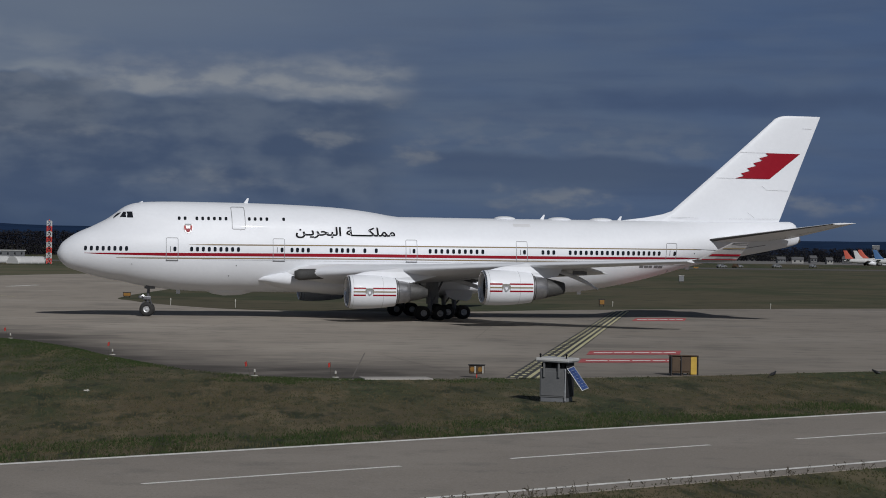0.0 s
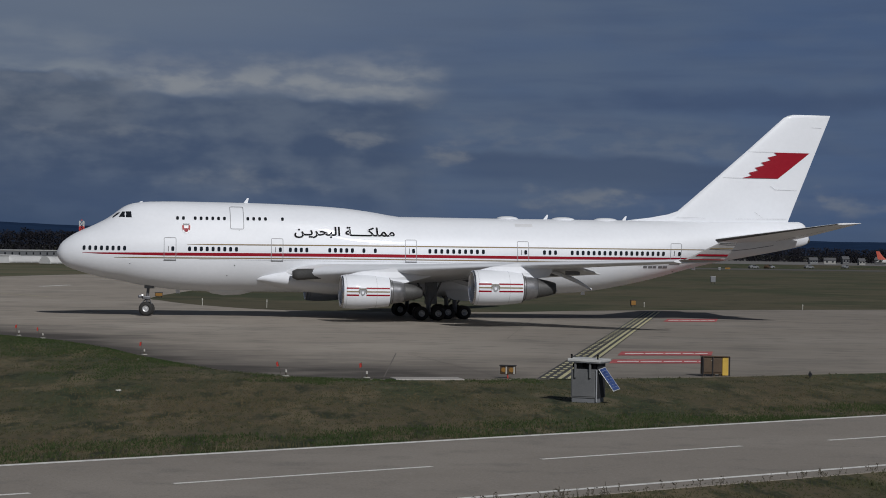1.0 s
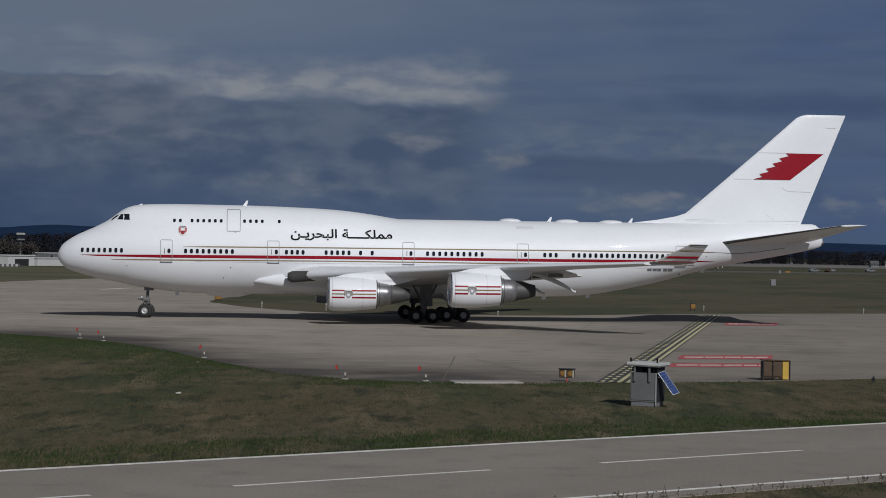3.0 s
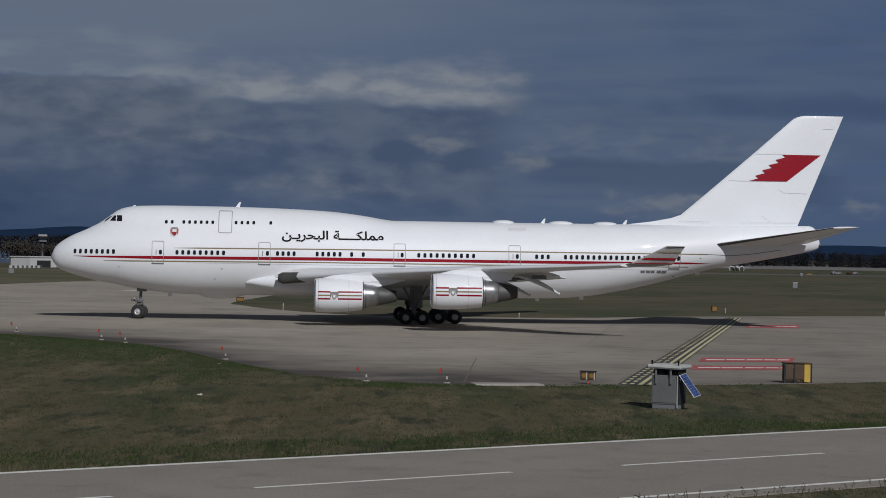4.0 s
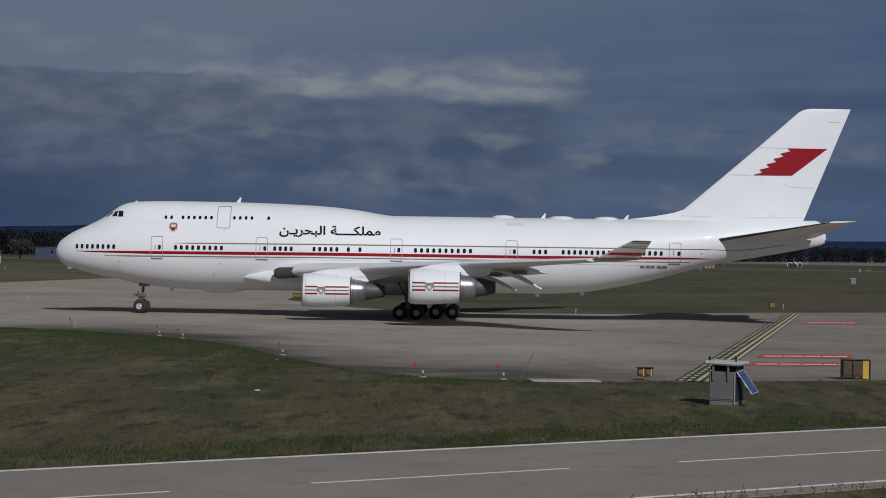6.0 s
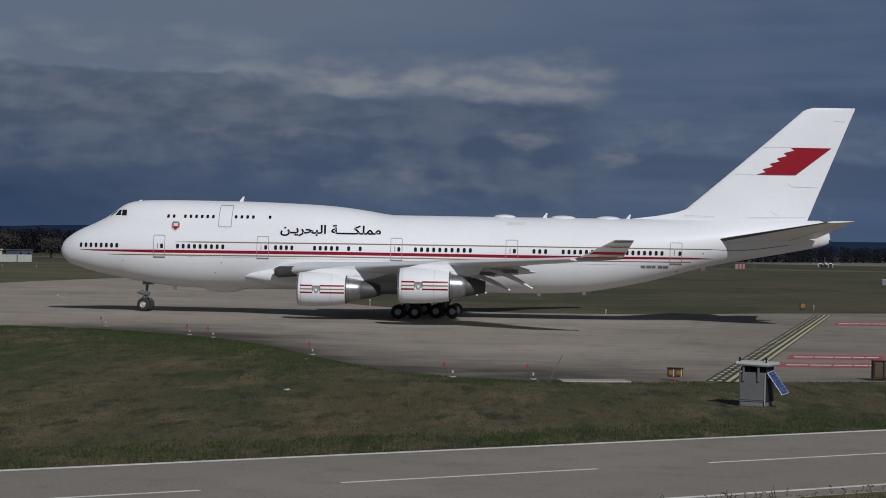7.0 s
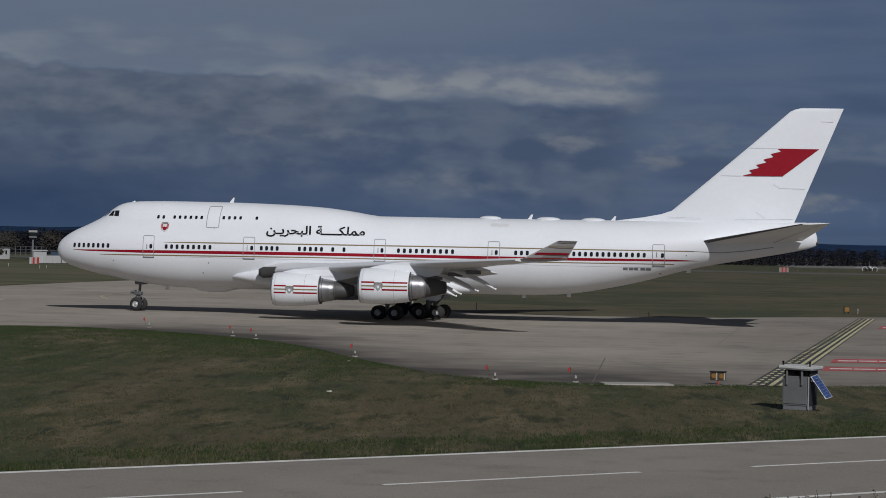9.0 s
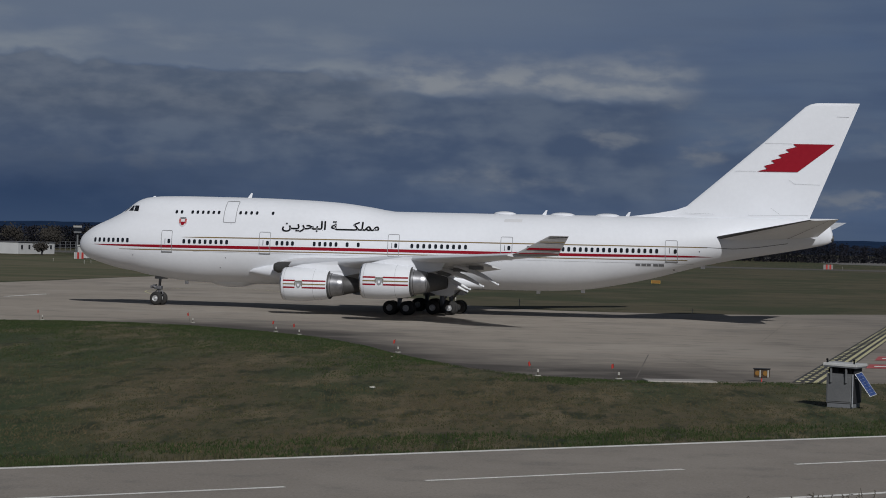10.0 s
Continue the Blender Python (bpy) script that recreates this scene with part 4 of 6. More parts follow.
def make_text(plane, word, x_from, x_to):
    """Arabic lettering on the upper fuselage, letters in their joined forms, written from left to right."""
    cu = bpy.data.curves.new("lettering", "FONT")
    cu.body = word
    cu.resolution_u = 4
    cu.offset = 0.021
    tmp = new("lettering", cu)
    me = bpy.data.meshes.new_from_object(tmp.evaluated_get(bpy.context.evaluated_depsgraph_get()))
    bpy.data.objects.remove(tmp)
    bpy.data.curves.remove(cu)
    bm = bmesh.new()
    bm.from_mesh(me)
    bmesh.ops.triangulate(bm, faces=bm.faces)
    for _ in range(3):
        long = [e for e in bm.edges if e.calc_length() > 0.12]
        if long:
            bmesh.ops.subdivide_edges(bm, edges=long, cuts=1)
            bmesh.ops.triangulate(bm, faces=bm.faces)
    xs = [v.co.x for v in bm.verts]
    x0, x1 = min(xs), max(xs)
    for v in bm.verts:
        v.co = skin(x_from + (x_to - x_from) * (v.co.x - x0) / (x1 - x0), 7.30 + 1.04 * v.co.y, 0.055)
    me.materials.clear()
    bm.to_mesh(me)
    bm.free()
    link("lettering", me, M["black"], plane, "black Arabic word")


def make_airliner():
    plane = new("airliner")
    tagged(plane, "large white four-engined airliner with red and gold stripes taxiing", "airplane")
    # fuselage
    xs = [-0.15, -0.08, 0, 0.08, 0.2, 0.4, 0.7, 1.1, 1.5, 2, 2.5, 3, 3.5, 4, 4.4, 4.8, 5.2, 5.6, 6.0, 6.5, 7.1, 7.8, 8.8] + list(np.arange(10, 66.1, 1.0)) + [66.8, 67.4, 67.8, 68.1, 68.4, 68.6, 68.75]
    rings = []
    half = 28
    for x in xs:
        s = section(x)
        top = max(s[1], s[3])
        right, left = [], []
        for k in range(half + 1):
            a = math.pi * k / half
            z = (s[0] + top) / 2 - (top - s[0]) / 2 * math.cos(a)
            w = half_width(x, z, s) if 0 < k < half else 0.0
            right.append(Vector((x, w, z)))
            left.append(Vector((x, -w, z)))
        rings.append(right + left[-2:0:-1])
    v, f = loft(rings)
    body = link("fuselage", solid("fuselage", v, f, True), M["white"], plane, "white fuselage with a hump over the front")
    # belly fairing round the wing roots
    rings = []
    for x, hw, z0, z1 in ((16.6, 2.1, 3.2, 3.5), (17.6, 2.75, 2.95, 3.95), (19.0, 3.25, 2.6, 4.25), (21.0, 3.75, 2.3, 4.5), (24.0, 4.1, 2.05, 4.6), (30, 4.1, 1.98, 4.7), (34, 3.6, 2.05, 4.5), (36.5, 2.7, 2.2, 3.9), (38.5, 1.6, 2.4, 3.3)):
        c, b = (z0 + z1) / 2, (z1 - z0) / 2
        rings.append([Vector((x, hw * math.copysign(abs(math.cos(a)) ** 0.7, math.cos(a)), c + b * math.copysign(abs(math.sin(a)) ** 0.8, math.sin(a)))) for a in np.linspace(0, 2 * math.pi, 36, endpoint=False)])
    v, f = loft(rings)
    link("wing_root_fairing", solid("wing_root_fairing", v, f, True), M["white"], plane, "white fairing where the wings meet the belly")
    # pack bay bulge under the belly
    rings = []
    for x, b in ((12.8, 0.66), (13.4, 0.88), (14.4, 1.04), (15.8, 0.98), (17.2, 0.64)):
        rings.append([Vector((x, 1.05 * math.cos(a), 2.9 + b * math.sin(a))) for a in np.linspace(0, 2 * math.pi, 24, endpoint=False)])
    v, f = loft(rings)
    link("belly_fairing", solid("belly_fairing", v, f, True), M["white"], plane, "shallow bulge under the belly")
    # livery bands
    red_top = lambda x: float(np.interp(x, [2.0, 9, 24, 40, 56.5, 58.6], [5.50, 5.59, 5.70, 5.72, 5.78, 5.70]))
    red_low = lambda x: float(np.interp(x, [2.0, 3.4, 9, 24, 40, 48, 56.5, 58.6], [5.48, 5.40, 5.33, 5.42, 5.46, 5.50, 5.62, 5.69]))
    skin_patch("red_band", 2.0, 58.6, red_low, red_top, M["red"], plane, "red cheatline along the cabin")
    skin_patch("gold_band", 10.9, 58.2, lambda x: float(np.interp(x, [10.9, 13, 24, 40, 58], [6.31, 6.29, 6.36, 6.42, 6.48])), lambda x: float(np.interp(x, [10.9, 13, 24, 40, 58], [6.33, 6.39, 6.46, 6.52, 6.56])), M["gold"], plane, "thin gold cheatline above the windows")
    skin_patch("gold_band", 4.7, 56.5, lambda x: float(np.interp(x, [4.7, 7, 24, 40, 56.5], [5.10, 5.07, 5.20, 5.22, 5.33])), lambda x: float(np.interp(x, [4.7, 7, 24, 40, 56.5], [5.13, 5.17, 5.29, 5.31, 5.40])), M["gold"], plane, "thin gold cheatline below the red one")
    skin_patch("seam", 12, 57, 5.03, 5.045, M["outline"], plane, "", 0.01, rows=1)
    # cabin windows
    pane, pane_up = window_mesh(0.26, 0.40), window_mesh(0.24, 0.34)
    spots = [(x, 5.9 + 0.004 * x) for a, b, n in ((2.15, 5.58, 8), (9.69, 9.69, 1), (11.13, 15.19, 9), (19.02, 19.02, 1), (19.9, 21.35, 4), (23.37, 25.38, 5), (26.4, 27.42, 2), (30.84, 30.84, 1), (32.31, 37.15, 10),
                                                       (41.02, 41.02, 1), (42.74, 43.76, 3), (45.3, 53.93, 18), (55.5, 55.5, 1)) for x in np.linspace(a, b, n)]
    spots_up = [(x, 8.60 + 0.006 * (x - 10)) for a, b, n in ((10.11, 10.62, 2), (11.64, 14.17, 6), (16.21, 17.76, 4), (19.25, 19.25, 1)) for x in np.linspace(a, b, n)]
    for me, where in ((pane, spots), (pane_up, spots_up)):
        me.materials.append(M["glass"])
        for x, z in where:
            w = new("cabin_window", me)
            w.parent = plane
            w.matrix_basis = skin_pose(x, z, 0.004)
    # doors
    for x0, x1, z0, z1 in ((8.92, 9.99, 4.95, 6.92), (18.21, 19.28, 5.0, 6.97), (30.09, 31.15, 5.05, 7.03), (40.25, 41.32, 5.08, 7.05), (54.62, 55.70, 5.2, 7.08)):
        d = skin_outline("door_outline", x0, x1, z0, z1, 0.05, M["outline"], plane, label="grey outline of a cabin door")
        skin_patch("sill", x0, x1, z0 - 0.06, z0 + 0.02, M["grey"], d, "dark sill", 0.03, 0.3, 1)
        skin_patch("door_handle", x0 + 0.36, x0 + 0.42, z0 + 0.75, z0 + 1.2, M["grey"], d, "", 0.025, 0.3, 2)
    skin_outline("upper_door_outline", 14.66, 15.87, 7.70, 9.70, 0.06, M["outline"], plane, lift=0.022, label="grey outline of the upper deck door")
    # flight deck windows
    for pts in (((4.55, 8.50), (5.0, 8.82), (5.25, 9.06), (4.98, 8.98), (4.62, 8.68)), ((5.08, 8.62), (5.62, 8.62), (5.62, 9.10), (5.40, 9.10)), ((5.70, 8.60), (6.2, 8.60), (6.15, 9.12), (5.68, 9.12))):
        n = len(pts)
        cx, cz = sum(p[0] for p in pts) / n, sum(p[1] for p in pts) / n
        verts = [skin(cx, cz, 0.02)] + [skin(cx + (p[0] - cx) * s, cz + (p[1] - cz) * s, 0.02) for s in (0.5, 1.0) for p in pts]
        faces = [(0, 1 + k, 1 + (k + 1) % n) for k in range(n)] + [(1 + k, 1 + n + k, 1 + n + (k + 1) % n, 1 + (k + 1) % n) for k in range(n)]
        link("windscreen_pane", solid("windscreen_pane", verts, faces), M["glass"], plane, "dark flight deck window")
    make_text(plane, "\ufee6\u0640\ufef3\ufeae\ufea4\ufe92\ufedf\ufe8d", 20.26, 24.32)
    make_text(plane, "\ufe94\u0640\u0640\u0640\u0640\ufedc\ufee0\ufee4\ufee3", 24.78, 29.2)
    # coat of arms by the door, registration as bars
    c = link("crest", shield(0.78, 0.85), M["frame_metal"], plane, "coat-of-arms shape in red, white and grey")
    c.matrix_basis = skin_pose(10.85, 7.66, 0.02)
    inner = shield(0.38, 0.36)
    i = link("crest_field", inner, M["red"], c, "red shield field")
    i.location = (0, -0.04, -0.12)
    crown = link("crest_crown", shield(0.56, 0.15), M["grey"], c, "grey crown over the shield")
    crown.location = (0, -0.045, 0.40)
    for sx in (-0.27, 0.27):
        w = link("crest_mantle", shield(0.16, 0.5), M["red_line"], c, "faded red mantle")
        w.location = (sx, -0.035, 0.1)
    for x0, x1 in ((52.1, 52.5), (52.6, 53.0), (53.05, 53.4), (53.6, 54.0), (54.05, 54.5)):
        skin_patch("registration_bar", x0, x1, 4.78, 4.99, M["grey"], plane, "dark grey bar", 0.02, 0.2, 1)
    # seal line below the tailplane root
    skin_patch("seal_line", 57.6, 65.0, lambda x: float(np.interp(x, [57.6, 60.5, 62.5, 65.0], [6.53, 6.42, 6.62, 7.0])), lambda x: float(np.interp(x, [57.6, 60.5, 62.5, 65.0], [6.57, 6.47, 6.67, 7.05])), M["grey"], plane, "", 0.014, 0.4, 1)
    # small ports and vents on the skin
    for x, z, w, h in ((6.0, 4.55, 0.1, 0.06), (15.0, 4.5, 0.09, 0.1), (14.4, 3.6, 0.09, 0.09), (15.4, 7.6, 0.07, 0.05), (55.2, 4.45, 0.16, 0.1), (57.5, 6.1, 0.1, 0.1), (24.0, 7.2, 0.05, 0.05)):
        skin_patch("port", x, x + w, z, z + h, M["grey"], plane, "", 0.015, 0.2, 1)
    skin_patch("panel", 40.3, 41.9, 8.35, 8.62, M["frame_metal"], plane, "slightly greyer skin panel", 0.012, 0.3, 2)
    # aerials and domes on the crown
    for x, z, h in ((16.2, 10.05, 0.45), (43.5, 9.08, 0.42), (50.9, 9.11, 0.38), (6.9, 9.93, 0.12)):
        verts = [(x - 0.22, -0.03, z - 0.1), (x + 0.2, -0.03, z - 0.1), (x + 0.32, -0.012, z + h), (x + 0.18, -0.012, z + h)]
        verts += [(a, -b, c) for a, b, c in verts]
        link("blade_aerial", solid("blade_aerial", verts, [(0, 1, 2, 3), (4, 5, 6, 7), (0, 1, 5, 4), (1, 2, 6, 5), (2, 3, 7, 6), (3, 0, 4, 7)]), M["white"], plane, "small white blade aerial")
    for x, r in ((40.0, 1.0), (45.2, 1.1), (49.2, 1.1)):
        bm = bmesh.new()
        bmesh.ops.create_uvsphere(bm, u_segments=24, v_segments=12, radius=1.0, matrix=Matrix.Translation((x, 0, 9.07)) @ Matrix.Diagonal((r, 0.8, 0.24, 1)))
        part("satellite_dome", bm, M["white"], plane, "low white aerial dome on the crown", True)
    # belly aerials
    for x, z, h in ((10.2, 2.3, 0.3), (43.0, 2.32, 0.25), (47.0, 2.5, 0.25), (57.5, 4.85, 0.2)):
        part("belly_aerial", box(x, x + 0.35, -0.03, 0.03, z - h, z + 0.1, 0.01), M["white"], plane)
    for side in (-1, 1):
        make_wing(plane, side)
        make_engine(plane, 23.15, 11.75, 2.58, side)
        make_engine(plane, 32.45, 20.9, 3.22, side)
        # dark grey piece along the leading edge at the wing root
        v, f = loft([[Vector((x, side * (yy + 0.35 * math.cos(a)), z + r * math.sin(a))) for a in np.linspace(0, 2 * math.pi, 12, endpoint=False)] for x, yy, z, r in ((20.0, 4.2, 3.85, 0.32), (20.4, 4.4, 3.85, 0.5), (22.2, 5.0, 3.95, 0.45), (25.0, 7.5, 4.2, 0.3))])
        link("wing_root_edge", solid("wing_root_edge", v, f, True), M["hot"], plane, "dark grey wing root leading edge")
        # tailplane
        rings = []
        for s in np.linspace(0, 1, 7):
            y = 1.0 + 10.05 * s
            rings.append(aerofoil(57.9 + 9.4 * s, 9.6 - 7.3 * s, side * y, 7.33 + 1.67 * s, 0.065, -2.6))
        v, f = loft(rings)
        tail = sharp(link("tailplane", solid("tailplane", v, f), M["wing"], plane, "grey swept tailplane"), 50)
        verts = []
        for s in (0.08, 0.95):
            le, c, z = 57.9 + 9.4 * s, 9.6 - 7.3 * s, 7.33 + 1.67 * s
            verts += [(le + c * q, side * (1.0 + 10.05 * s), z - c * (0.026 - 0.0454 * (q - 0.25))) for q in (0.70, 0.708)]
        link("elevator_gap", solid("elevator_gap", verts, [(0, 1, 3, 2)]), M["dark"], tail)
        # dark band along the leading edge
        n = len(rings[0])
        v, faces = [], []
        for ring in rings:
            c = sum(ring, Vector()) / n
            v += [ring[k] + (ring[k] - c) * 0.003 + Vector((-0.012, 0, -0.004)) for k in range(13, 17)]
        for a in range(len(rings) - 1):
            faces += [(a * 4 + k, a * 4 + k + 1, a * 4 + k + 5, a * 4 + k + 4) for k in range(3)]
        link("leading_edge", solid("leading_edge", v, faces, True), M["hot"], tail, "dark band along the leading edge")
    # fin, with its fillet
    rings = []
    for z, le, te, t in ((8.7, 54.4, 66.6, 0.05), (9.35, 55.0, 66.8, 0.062), (9.95, 55.95, 67.05, 0.07), (11.1, 57.3, 67.5, 0.072), (13, 59.5, 68.27, 0.075), (16, 62.95, 69.48, 0.078), (18.9, 66.2, 70.66, 0.075), (19.1, 66.6, 70.74, 0.07), (19.22, 67.1, 70.78, 0.045)):
        base = aerofoil(le, te - le, 0, 0, t)
        rings.append([Vector((p.x, p.z, z)) for p in base])
    v, f = loft(rings)
    fin = sharp(link("fin", solid("fin", v, f), M["white"], plane, "tall white fin with a red and white serrated flag"), 50)
    verts = [(51.3, 0, 9.13), (53.5, 0, 9.42), (55.2, 0, 9.75), (56.2, 0, 10.1), (57.5, 0, 8.8), (51.3, 0, 8.9)]
    verts = [(x, s * (0.02 + 0.16 * (x - 51.3) / 6), z) for s in (-1, 1) for x, _, z in verts]
    link("fin_fillet", solid("fin_fillet", verts, [tuple(range(6)), tuple(range(6, 12))] + [(k, (k + 1) % 6, 6 + (k + 1) % 6, 6 + k) for k in range(6)]), M["white"], plane, "white fillet before the fin")

    def fin_y(x, z, lift=0.012):
        le = float(np.interp(z, [9.35, 9.95, 11.1, 13, 16, 18.9], [55.0, 55.95, 57.3, 59.5, 62.95, 66.2]))
        te = float(np.interp(z, [9.35, 9.95, 11.1, 13, 16, 18.9], [66.8, 67.05, 67.5, 68.27, 69.48, 70.66]))
        t = min(max((x - le) / (te - le), 0), 1)
        return (te - le) * 5 * 0.078 * (0.2969 * math.sqrt(t) - 0.126 * t - 0.3516 * t * t + 0.2843 * t ** 3 - 0.1015 * t ** 4) + lift
    for side in (-1, 1):
        # flag field: serrated front, slanted back
        verts, faces = [], []
        teeth = 5
        rows = teeth * 2
        for k in range(rows + 1):
            t = k / rows
            z = 13.24 + 2.42 * t
            front = 62.15 + 3.05 * t + (0.0 if k % 2 == 0 else 0.62)
            back = 65.65 + 3.12 * t
            for q in range(7):
                x = front + (back - front) * q / 6
                verts.append((x, side * fin_y(x, z, 0.02), z))
        for k in range(rows):
            for q in range(6):
                faces.append((k * 7 + q, k * 7 + q + 1, (k + 1) * 7 + q + 1, (k + 1) * 7 + q))
        link("flag", solid("flag", verts, faces), M["red"], fin, "red field with a serrated white edge")

        def fin_line(pts, w=0.009):
            for (xa, za), (xb, zb) in zip(pts, pts[1:]):
                d = Vector((xb - xa, zb - za)).normalized()
                n = Vector((-d.y, d.x)) * w
                vs = []
                for s in range(7):
                    x, z = xa + (xb - xa) * s / 6, za + (zb - za) * s / 6
                    for g in (-1, 1):
                        vs.append((x + g * n.x, side * fin_y(x + g * n.x, z + g * n.y, 0.016), z + g * n.y))
                link("panel_line", solid("panel_line", vs, [(2 * s, 2 * s + 2, 2 * s + 3, 2 * s + 1) for s in range(6)]), M["outline"], fin)
        fin_line([(60.3, 13.25), (62.1, 13.22)])
        fin_line([(62.75, 15.68), (65.2, 15.68)])
        fin_line([(64.9, 12.55), (65.4, 12.2), (67.6, 12.15)])
        fin_line([(68.9, 18.05), (69.9, 18.02)])
        fin_line([(63.4, 10.1), (64.2, 9.55)])
        fin_line([(61.5, 9.42), (66.6, 9.5)])
        fin_line([(55.9, 9.5), (58.6, 9.45)])
    # tail cone outlet
    bm = rod((68.5, 0, 7.55), (68.85, 0, 7.55), 0.3, 0.26, 16)
    part("tail_cone_outlet", bm, M["hot"], plane, "dark auxiliary exhaust in the tail cone")
    make_gear(plane)
    return plane


airliner = make_airliner()

# ---- equipment beside the taxiway ----


def thing(name, label, category, at, group=""):
    ob = new(name)
    ob.matrix_basis = at
    return tagged(ob, label, category, group)


def make_sensor_cabinet():
    c = thing("equipment_cabinet", "grey metal equipment cabinet with pale lid and solar panel", "cabinet", pose(10.62, 89.8, 0, 0, 0, -27))
    part("body", box(-0.58, 0.58, -0.40, 0.62, 0.20, 1.42, 0.015), M["cabinet"], c)
    # dark plate over the right side, its colour standing in for shade
    part("side_panel", box(0.58, 0.60, -0.34, 0.60, 0.22, 1.66, 0.004), M["dark"], c, "cabinet side coloured dark in place of shade")
    part("plinth", box(-0.55, 0.55, -0.37, 0.59, 0.0, 0.22, 0.02), M["grey"], c, "darker plinth")
    part("door_panel", box(-0.53, 0.50, -0.425, -0.398, 0.27, 1.30, 0.01), M["cabinet"], c, "flat cabinet door")
    part("corner_trim", box(0.555, 0.60, -0.44, -0.395, 0.06, 1.42, 0.008), M["alu"], c, "bright corner strip")
    part("inner_box", box(-0.50, 0.50, -0.30, 0.52, 1.42, 1.74, 0.02), M["dark"], c, "dark instruments under the lid")
    for x in (-0.42, 0.02, 0.30):
        bm = box(x - 0.10, x + 0.06, -0.36, -0.30, 1.47, 1.66, 0.02)
        part("instrument", bm, M["black"], c, "small black instrument housing")
    part("lid", box(-0.72, 0.74, -0.58, 0.76, 1.74, 1.86, 0.02, pose(0, 0, 0, 0, 1.2, 0)), M["lid"], c, "overhanging pale grey lid")
    part("lid_rim", box(-0.70, 0.72, -0.56, 0.74, 1.69, 1.745, 0.01, pose(0, 0, 0, 0, 1.2, 0)), M["grey"], c)
    for x in (-0.36, 0.30):
        bm = box(x - 0.04, x + 0.04, -0.50, -0.43, 1.05, 1.75, 0.01)
        part("bracket", bm, M["cabinet"], c, "upright bracket holding the lid")
    for x, y in ((-0.55, -0.42), (0.62, -0.42)):
        bm = rod((x, y, 1.84), (x, y, 1.98), 0.035, 0.035, 8)
        bmesh.ops.create_icosphere(bm, subdivisions=1, radius=0.055, matrix=Matrix.Translation((x, y, 2.0)))
        part("stud", bm, M["black"], c, "small black knob on the lid")
    for x, y in ((-0.2, -0.3), (0.44, -0.3)):
        part("foot", box(x - 0.06, x + 0.06, y - 0.06, y + 0.06, -0.02, 0.05), M["dark"], c)
    # solar panel leaning out from the side
    down = Vector((0.60, -0.42, -0.90)).normalized()
    across = Vector((0.36, 0.20, 0.02))
    across = (across - down * across.dot(down)).normalized()
    m = c.matrix_basis.inverted() @ (Matrix.Translation((11.02, 89.15, 1.44)) @ Matrix((across, -down, across.cross(-down))).transposed().to_4x4())
    frame_ob = part("solar_panel", box(0, 0.40, -1.16, 0, -0.03, 0.0, 0.006), M["alu"], c, "blue solar panel in a bright frame")
    frame_ob.matrix_basis = m
    for i in range(3):
        for k in range(8):
            bm = box(0.026 + i * 0.117, 0.139 + i * 0.117, -1.13 + k * 0.138, -0.998 + k * 0.138, 0.0, 0.006)
            part("cell", bm, M["solar"], frame_ob)
    bm = rod((0.58, -0.2, 1.3), (0.70, -0.38, 1.25), 0.02, 0.02, 6)
    part("strut", bm, M["alu"], c)


def make_sign():
    s = thing("taxiway_sign", "boxy taxiway sign with brown back and yellow end panel", "sign", pose(19.5, 109.0, 0, 0, 0, 16))
    part("back", box(-0.72, 0.42, -0.02, 0.22, 0.14, 1.02, 0.02), M["sign_brown"], s)
    part("end_panel", box(0.42, 0.76, -0.03, 0.24, 0.06, 1.03, 0.015), M["sign_yellow"], s, "yellow painted end panel")
    part("top_cover", box(-0.76, 0.80, -0.10, 0.30, 1.02, 1.07, 0.012, pose(0, 0, 0, 0, 1.5, 0)), M["sign_brown"], s)
    for x0, x1 in ((-0.66, -0.20), (-0.12, 0.36)):
        part("back_panel", box(x0, x1, -0.065, -0.018, 0.22, 0.94, 0.015), M["sign_brown"], s, "raised brown panel")
    for x in (-0.74, -0.18, 0.78):
        part("post", box(x, x + 0.05, -0.09, 0.0, 0.0, 1.03, 0.006), M["dark"], s)
    for x in (-0.6, 0.0, 0.3, 0.6):
        part("leg", rod((x, 0.1, 0), (x, 0.1, 0.16), 0.04, 0.04, 8), M["sign_brown"], s)
    bm = bmesh.new()
    bmesh.ops.create_icosphere(bm, subdivisions=1, radius=0.025, matrix=Matrix.Translation((-0.22, -0.08, 0.83)))
    part("stud", bm, M["plastic"], s, "small white stud")


def make_guard_light():
    g = thing("guard_light", "small yellow and brown taxiway guard light on a short post", "airfield light", pose(8.5, 105.3, 0, 0, 0, -12))
    part("post", rod((0, 0, 0), (0, 0, 0.26), 0.035, 0.03, 10), M["orange"], g, "short orange post")
    part("housing", box(-0.38, 0.38, -0.10, 0.16, 0.22, 0.66, 0.05), M["sign_brown"], g)
    part("hood", box(-0.42, 0.42, -0.16, 0.18, 0.63, 0.68, 0.02), M["dark"], g)
    for x in (-0.19, 0.19):
        part("lens", rod((x, -0.10, 0.44), (x, -0.13, 0.44), 0.12, 0.12, 20), M["amber"], g, "round amber lens")
    for x in (-0.06, 0.33):
        part("edge_plate", box(x - 0.035, x + 0.035, -0.145, -0.10, 0.24, 0.60, 0.008), M["plastic"], g, "pale edge plate")


